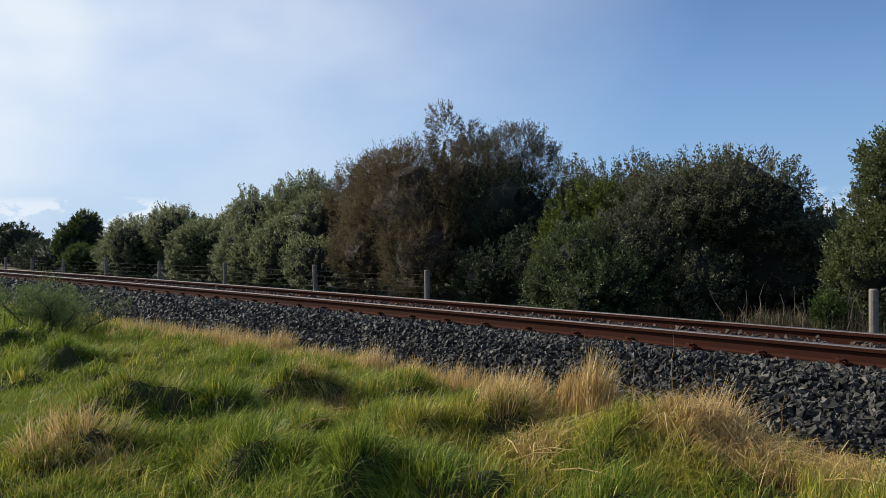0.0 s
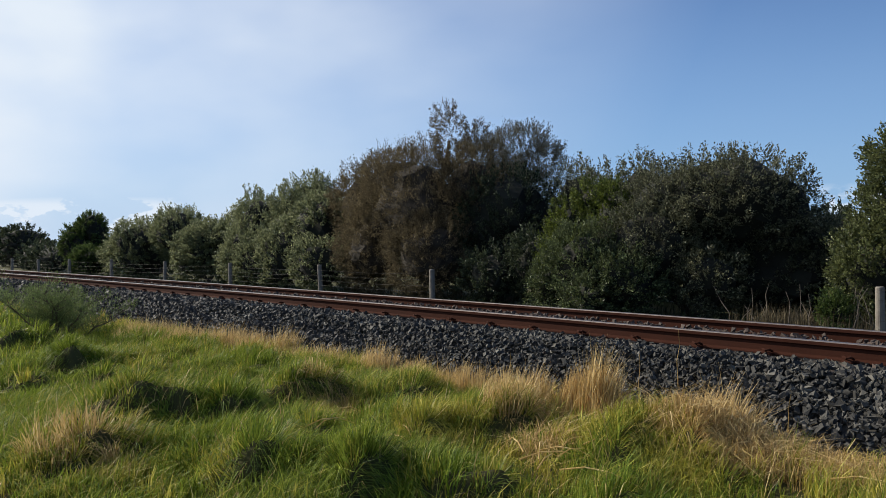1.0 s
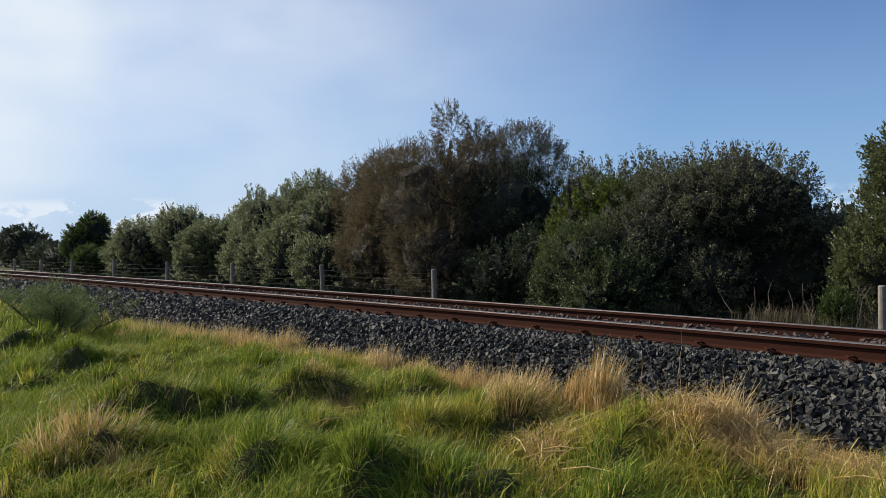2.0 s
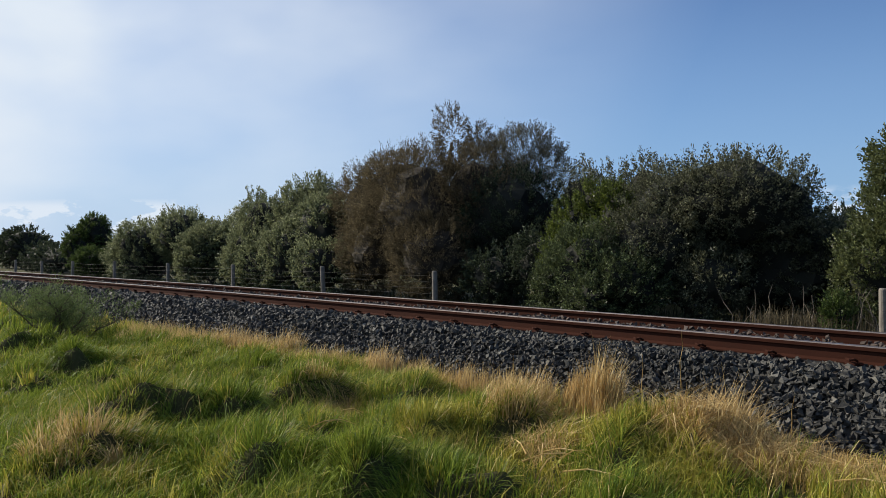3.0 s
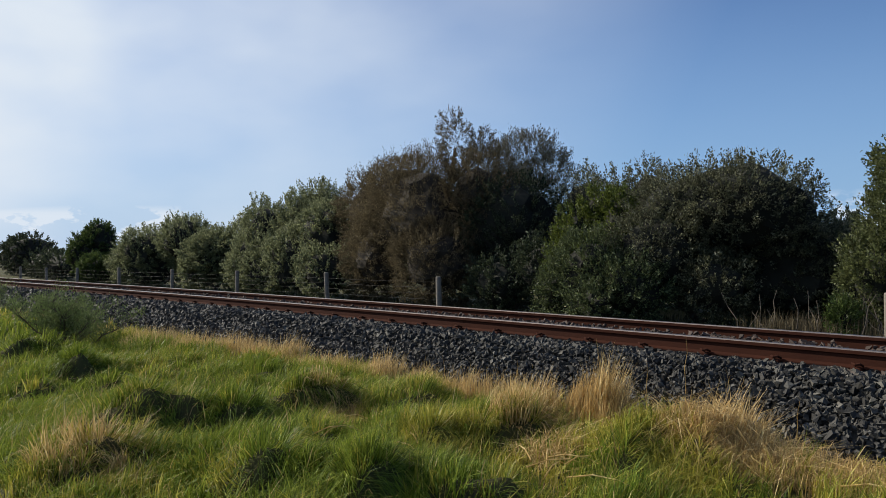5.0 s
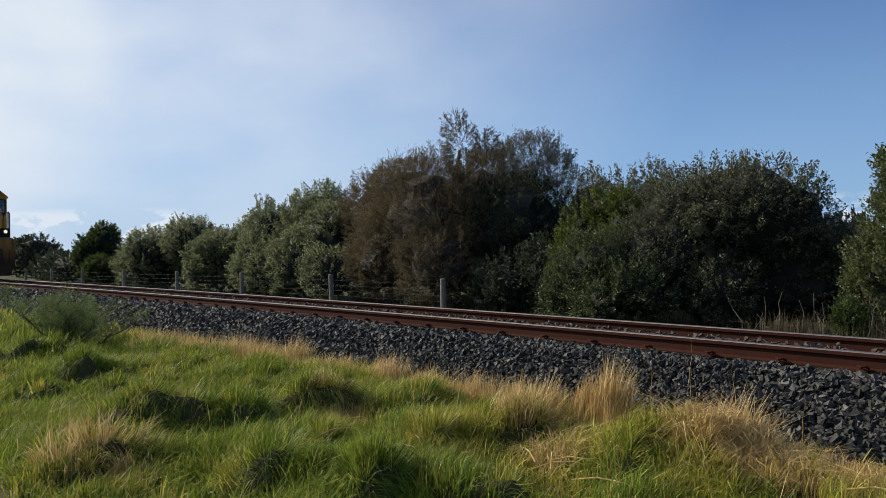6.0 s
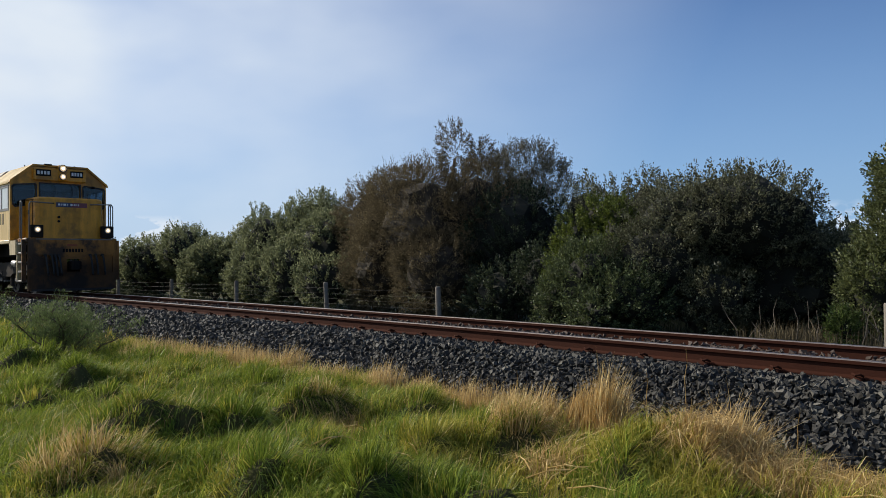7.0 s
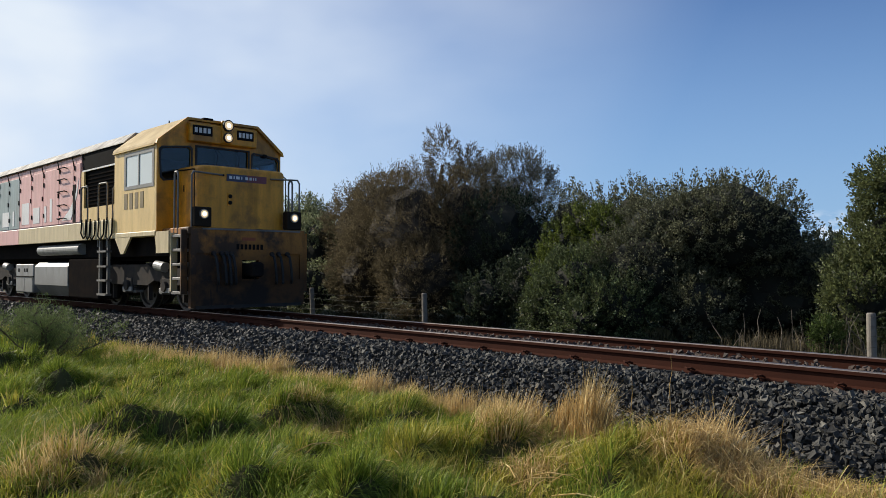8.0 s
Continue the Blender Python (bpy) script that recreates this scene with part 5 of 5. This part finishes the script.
def make_hood():
    prof = [(-1.0, 1.86), (1.0, 1.86), (1.0, 3.55), (0.77, 3.74), (-0.77, 3.74), (-1.0, 3.55)]
    part("hood", prism(bmesh.new(), prof, "x", -14.6, -4.94), red_paint, loco, "long engine hood in sun-faded red")
    roof = prism(bmesh.new(), [(-1.03, 3.545), (-1.02, 3.575), (-0.79, 3.785), (0.79, 3.785), (1.02, 3.575), (1.03, 3.545), (0.99, 3.555), (0.76, 3.75), (-0.76, 3.75), (-0.99, 3.555)], "x", -14.65, -2.35)
    part("hood_roof", roof, roof_paint, loco, "pale dusty hood roof")
    for s in (-1, 1):
        for a, b in zip(DOORS, DOORS[1:]):
            mat = green_paint if b < -9.6 else red_paint
            d = slab("hood_door", a + 0.02, b - 0.02, s * 1.008 - 0.012, s * 1.008 + 0.012, 1.94, 3.36, mat, loco,
                     "faded grey-green engine door" if b < -9.6 else "sun-faded red engine door", 0.006)
            for z in (2.15, 2.95, 3.2):
                slab("latch", a + 0.06, a + 0.10, s * 1.03 - 0.015, s * 1.03 + 0.015, z, z + 0.11, black_paint, d)
            slab("hinge", b - 0.05, b - 0.015, s * 1.03 - 0.012, s * 1.03 + 0.012, 2.6, 2.72, black_paint, d)
            part("gutter_stay", tube(bmesh.new(), [(a, s * 1.02, 3.30), (a, s * 1.045, 3.44), (a - 0.05, s * 1.05, 3.53)], 0.013, 6), black_paint, loco)
        part("rain_gutter", rod(bmesh.new(), (-14.6, s * 1.045, 3.54), (-4.95, s * 1.045, 3.54), 0.018, None, 6), black_paint, loco)
    # the name painted on the side, as plain pale bars
    for x0, x1, z1, _ in ((-12.9, -12.1, 2.62, 0), (-11.75, -11.55, 2.45, 0), (-11.35, -10.55, 2.45, 0), (-10.3, -10.1, 2.45, 0), (-9.5, -8.72, 2.62, 0), (-8.5, -7.85, 2.45, 0), (-7.55, -7.36, 2.45, 0), (-7.12, -6.92, 2.62, 0)):
        bar = box(bmesh.new(), x0 + 0.1 * (x1 - x0), x1 - 0.1 * (x1 - x0), -1.027, -1.0215, 2.03, z1)
        part("letter_bar", bar, white_paint, loco)
    # hand holds, slot and swoosh near the cab
    for z in (2.05, 2.38, 2.72, 3.02, 3.3):
        part("hand_hold", tube(bmesh.new(), [(-6.36, -1.02, z), (-6.36, -1.09, z + 0.02), (-5.86, -1.09, z + 0.02), (-5.86, -1.02, z)], 0.014, 6), black_paint, loco)
    slab("door_slot", -5.44, -5.26, -1.03, -1.0, 1.95, 2.86, black_paint, loco)
    part("swoosh", prism(bmesh.new(), [(-6.2, 2.02), (-5.55, 2.02), (-5.15, 2.62), (-5.05, 3.0), (-5.3, 2.55), (-5.7, 2.25)], "y", -1.028, -1.022), white_paint, loco, "pale painted flourish")
    # the narrow dark section behind the cab
    slab("equipment_case", -4.95, -2.02, -0.92, 0.92, 1.86, 3.12, black_paint, loco, "black louvred case behind the cab")
    part("dark_canopy", prism(bmesh.new(), [(-0.96, 3.12), (0.96, 3.12), (1.0, 3.54), (-1.0, 3.54)], "x", -4.93, -2.35), black_paint, loco, "black sloping canopy panel")
    for s in (-1, 1):
        slab("canopy_trim", -4.9, -2.3, s * 0.985 - 0.012, s * 0.985 + 0.012, 3.12, 3.155, white_paint, loco)
        slab("lower_panel", -4.93, -2.03, s * 0.985 - 0.02, s * 0.985 + 0.02, 1.86, 2.25, yellow_paint, loco)
        slab("side_panel", -2.52, -2.03, s * 0.985 - 0.02, s * 0.985 + 0.02, 2.25, 3.05, yellow_paint, loco)
        slab("side_panel", -4.94, -4.76, s * 0.985 - 0.02, s * 0.985 + 0.02, 2.25, 3.12, yellow_paint, loco)
        for k in range(9):
            slab("louvre", -4.7, -2.56, s * 0.94 - 0.014, s * 0.94 + 0.014, 2.32 + k * 0.085, 2.35 + k * 0.085, under_mat, loco)
    for x0, x1, z in ((-4.1, -3.4, 3.82), (-2.9, -2.4, 3.80), (-6.6, -6.2, 3.79), (-9.2, -8.6, 3.78), (-11.5, -10.8, 3.78)):
        slab("roof_hatch", x0, x1, -0.5, 0.5, 3.75, z + 0.05, under_mat, loco, "low dark roof hatch", 0.02)
    part("exhaust", rod(bmesh.new(), (-5.6, 0, 3.70), (-5.6, 0, 3.88), 0.2, 0.17, 16), under_mat, loco)


def make_frame():
    for s in (-1, 1):
        slab("sill", -4.6, -2.02, s * 1.36 - 0.03, s * 1.36 + 0.03, 1.46, 1.86, cream_paint, loco, "cream walkway sill", 0.01)
        slab("sill", -8.4, -4.6, s * 1.36 - 0.03, s * 1.36 + 0.03, 1.46, 1.86, cream_paint, loco, "cream walkway sill", 0.01)
        slab("sill", -14.9, -8.4, s * 1.36 - 0.03, s * 1.36 + 0.03, 1.46, 1.86, red_paint, loco, "faded red walkway sill", 0.01)
        part("handrail", tube(bmesh.new(), [(-3.97, s * 1.34, 1.5), (-3.97, s * 1.34, 2.62), (-3.92, s * 1.34, 2.67), (-3.62, s * 1.34, 2.67), (-3.58, s * 1.34, 2.62), (-3.58, s * 1.34, 1.5)], 0.019, 8), rail_paint, loco, "bent grey handrail")
        part("handrail", tube(bmesh.new(), [(-2.95, s * 1.34, 1.3), (-2.95, s * 1.34, 2.62), (-2.9, s * 1.34, 2.67), (-2.5, s * 1.34, 2.67), (-2.46, s * 1.34, 2.62), (-2.46, s * 1.34, 1.3)], 0.019, 8), rail_paint, loco, "bent grey handrail")
        part("handrail", tube(bmesh.new(), [(-2.08, s * 1.33, 1.55), (-2.08, s * 1.37, 1.62), (-2.08, s * 1.37, 2.5), (-2.08, s * 1.33, 2.57)], 0.014, 6), rail_paint, loco)
        ladder = slab("ladder", -2.90, -2.85, s * 1.31 - 0.03, s * 1.31 + 0.03, 0.26, 1.50, rail_paint, loco, "grey side ladder to the walkway")
        slab("ladder_side", -2.46, -2.41, s * 1.31 - 0.03, s * 1.31 + 0.03, 0.26, 1.50, rail_paint, ladder)
        for z in (0.28, 0.58, 0.88, 1.20):
            slab("rung", -2.90, -2.41, s * 1.30 - 0.08, s * 1.30 + 0.05, z - 0.02, z + 0.02, rail_paint, ladder)
        for k, x in enumerate((-3.75, -3.5, -3.25, -2.75, -2.3)):
            part("air_pipe", tube(bmesh.new(), [(x, s * 1.40, 1.92), (x, s * 1.42, 1.62 - 0.03 * k), (x + 0.14, s * 1.42, 1.50 - 0.02 * k), (x + 0.28, s * 1.41, 1.56), (x + 0.28, s * 1.40, 1.88)], 0.016, 6), black_paint, loco)
        cyl = part("air_reservoir", rod(bmesh.new(), (-7.06, s * 1.21, 1.28), (-4.19, s * 1.21, 1.28), 0.13, None, 20), grey_paint, loco, "long grey air reservoir", smooth=False)
        slab("lower_case", -5.02, -3.15, s * 1.0 - 0.25, s * 1.0 + 0.25, 0.16, 1.05, under_mat, loco, "dark equipment case", 0.03, 2)
        locker = slab("locker", -9.0, -7.55, s * 1.0 - 0.27, s * 1.0 + 0.27, 0.20, 0.94, grey_paint, loco, "pale grey underframe locker", 0.015)
        slab("locker_door", -8.96, -8.28, s * 1.27 - 0.008, s * 1.27 + 0.008, 0.22, 0.58, grey_paint, locker)
        slab("locker_door", -8.24, -7.60, s * 1.27 - 0.008, s * 1.27 + 0.008, 0.22, 0.58, grey_paint, locker)
        slab("locker_ledge", -9.0, -7.55, s * 1.27 - 0.015, s * 1.27 + 0.015, 0.60, 0.63, black_paint, locker)
        for x in (-8.8, -8.3, -8.1):
            slab("label_bar", x, x + 0.10, s * 1.272 - 0.006, s * 1.272 + 0.006, 0.74, 0.83, black_paint, locker)
    tank = [(-1.26, 0.42), (-1.05, 0.16), (1.05, 0.16), (1.26, 0.42), (1.26, 0.88), (1.16, 0.98), (-1.16, 0.98), (-1.26, 0.88)]
    part("fuel_tank", prism(bmesh.new(), tank, "x", -7.46, -5.05), grey_paint, loco, "pale grey fuel tank, dark below")
    slab("underframe", -14.9, 1.04, -0.75, 0.75, 1.0, 1.5, under_mat, loco, "dark main frame")
    slab("walkway", -14.9, -2.02, -1.34, 1.34, 1.80, 1.865, under_mat, loco)
    slab("side_frame", -14.9, 0.5, -1.15, -1.05, 1.08, 1.48, under_mat, loco)
    slab("side_frame", -14.9, 0.5, 1.05, 1.15, 1.08, 1.48, under_mat, loco)
    slab("rear_plate", -15.0, -14.9, -1.25, 1.25, 0.2, 1.86, pilot_paint, loco, "", 0.02)
    slab("under_gear", -9.0, -5.0, -0.6, 0.6, 0.25, 1.05, under_mat, loco)


def make_bogie(at):
    """A three-axle bogie with boxes, springs and brake gear; its middle at x = at. Returns the wheelsets."""
    bogie = slab("bogie_beam", at - 2.5, at + 2.5, -0.45, 0.45, 0.42, 0.82, under_mat, loco, "dusty three-axle bogie", 0.02)
    for s in (-1, 1):
        y = s * 0.98
        shape = [(-2.65, 0.62), (-2.3, 0.52), (-1.2, 0.60), (-0.9, 0.50), (0.9, 0.50), (1.2, 0.60), (2.3, 0.52), (2.65, 0.62), (2.6, 0.86), (1.3, 0.80), (0.9, 0.92), (-0.9, 0.92), (-1.3, 0.80), (-2.6, 0.86)]
        part("side_frame", prism(bmesh.new(), [(at + x, z) for x, z in shape], "y", y - 0.07, y + 0.07), bogie_mat, bogie)
        for dx in (-1.78, 0.0, 1.78):
            slab("axle_box", at + dx - 0.19, at + dx + 0.19, y - 0.09, y + 0.12, 0.33, 0.66, bogie_mat, bogie, "dusty axle box with pale wear", 0.03, 2)
            slab("horn_tie", at + dx - 0.24, at + dx + 0.24, y + s * 0.10 - 0.02, y + s * 0.10 + 0.02, 0.36, 0.46, grey_paint, bogie, "pale worn tie below the axle box", 0.01)
            part("box_cap", rod(bmesh.new(), (at + dx, y + s * 0.10, 0.49), (at + dx, y + s * 0.15, 0.49), 0.11, 0.10, 14), bogie_mat, bogie)
            for e in (-0.26, 0.26):
                bm = bmesh.new()
                for k in range(5):
                    rod(bm, (at + dx + e, y, 0.40 + k * 0.05), (at + dx + e, y, 0.43 + k * 0.05), 0.075, None, 12)
                part("spring", bm, bogie_mat, bogie)
                slab("spring_seat", at + dx + e - 0.08, at + dx + e + 0.08, y - 0.06, y + 0.09, 0.34, 0.39, grey_paint, bogie, "pale worn spring seat")
        for dx in (-1.95, 1.62):
            part("brake_cylinder", rod(bmesh.new(), (at + dx - 0.15, y + s * 0.12, 0.90), (at + dx + 0.22, y + s * 0.12, 0.86), 0.10, None, 16), grey_paint, bogie, "pale brake cylinder")
        for dx in (-2.45, -0.9, 0.9, 2.45):
            slab("brake_hanger", at + dx - 0.03, at + dx + 0.03, y - 0.05, y + 0.03, 0.20, 0.66, bogie_mat, bogie)
            slab("brake_block", at + dx - 0.06, at + dx + 0.06, y - 0.30 * s - 0.06, y - 0.30 * s + 0.06, 0.28, 0.60, under_mat, bogie)
        part("sand_pipe", tube(bmesh.new(), [(at + 2.5, s * 0.8, 0.9), (at + 2.45, s * 0.62, 0.4), (at + 2.35, s * 0.57, 0.1)], 0.02, 6), bogie_mat, bogie)
    sets = []
    for dx in (-1.78, 0.0, 1.78):
        axle = part("wheelset", rod(bmesh.new(), (0, -0.9, 0), (0, 0.9, 0), 0.07, None, 12), wheel_mat, loco, "wheelset of two steel wheels on an axle")
        for s in (-1, 1):
            bm = bmesh.new()
            rings = [(0.10, 0.05), (0.16, 0.055), (0.20, 0.02), (0.40, 0.015), (0.42, 0.06), (0.478, 0.065), (0.482, -0.05), (0.505, -0.065), (0.505, -0.085), (0.42, -0.085), (0.40, -0.02), (0.10, -0.04)]
            n = 36
            vs = [[bm.verts.new((r * math.cos(2 * math.pi * k / n), s * (GAUGE + w), r * math.sin(2 * math.pi * k / n))) for k in range(n)] for r, w in rings]
            for i in range(len(rings)):
                j = (i + 1) % len(rings)
                for k in range(n):
                    bm.faces.new((vs[i][k], vs[i][(k + 1) % n], vs[j][(k + 1) % n], vs[j][k]))
            bmesh.ops.recalc_face_normals(bm, faces=bm.faces[:])
            wheel = part("wheel", bm, wheel_mat, axle)
            part("tyre", rod(bmesh.new(), (0, s * (GAUGE - 0.04), 0), (0, s * (GAUGE + 0.06), 0), 0.481, None, 48, caps=False), tread_mat, wheel, "polished tread")
            for k in range(6):
                a = k * math.pi / 3
                p = Vector((0.30 * math.cos(a), s * (GAUGE + 0.02), 0.30 * math.sin(a)))
                part("web_hole", rod(bmesh.new(), p, p + Vector((0, s * 0.006, 0)), 0.045, None, 10), black_paint, wheel)
        sets.append((axle, at + dx))
    return sets


make_cab()
make_head()
make_nose()
make_pilot()
make_hood()
make_frame()
wheelsets = make_bogie(-1.98) + make_bogie(-12.05)
tagged(loco, "weathered yellow and faded red diesel locomotive, headlamps lit", "locomotive")


# ---- what moves ----
SPEED, ARRIVE = 10.5, -14.81        # metres a second; where the cab's face is at 8 s


def train_pose(s):
    p = on_track(s, 0, 0)
    return pose(p.x, p.y, p.z, 0, 0, math.degrees(math.atan(BEND * s)))


def motions():
    walk(loco, [(t / 2, train_pose(ARRIVE - SPEED * (8 - t / 2))) for t in range(17)])
    for axle, x in wheelsets:
        walk(axle, [(k / 15, pose(x, 0, 0.481, 0, math.degrees(SPEED * k / 15 / 0.481) % 360.0, 0)) for k in range(121)])


motions()
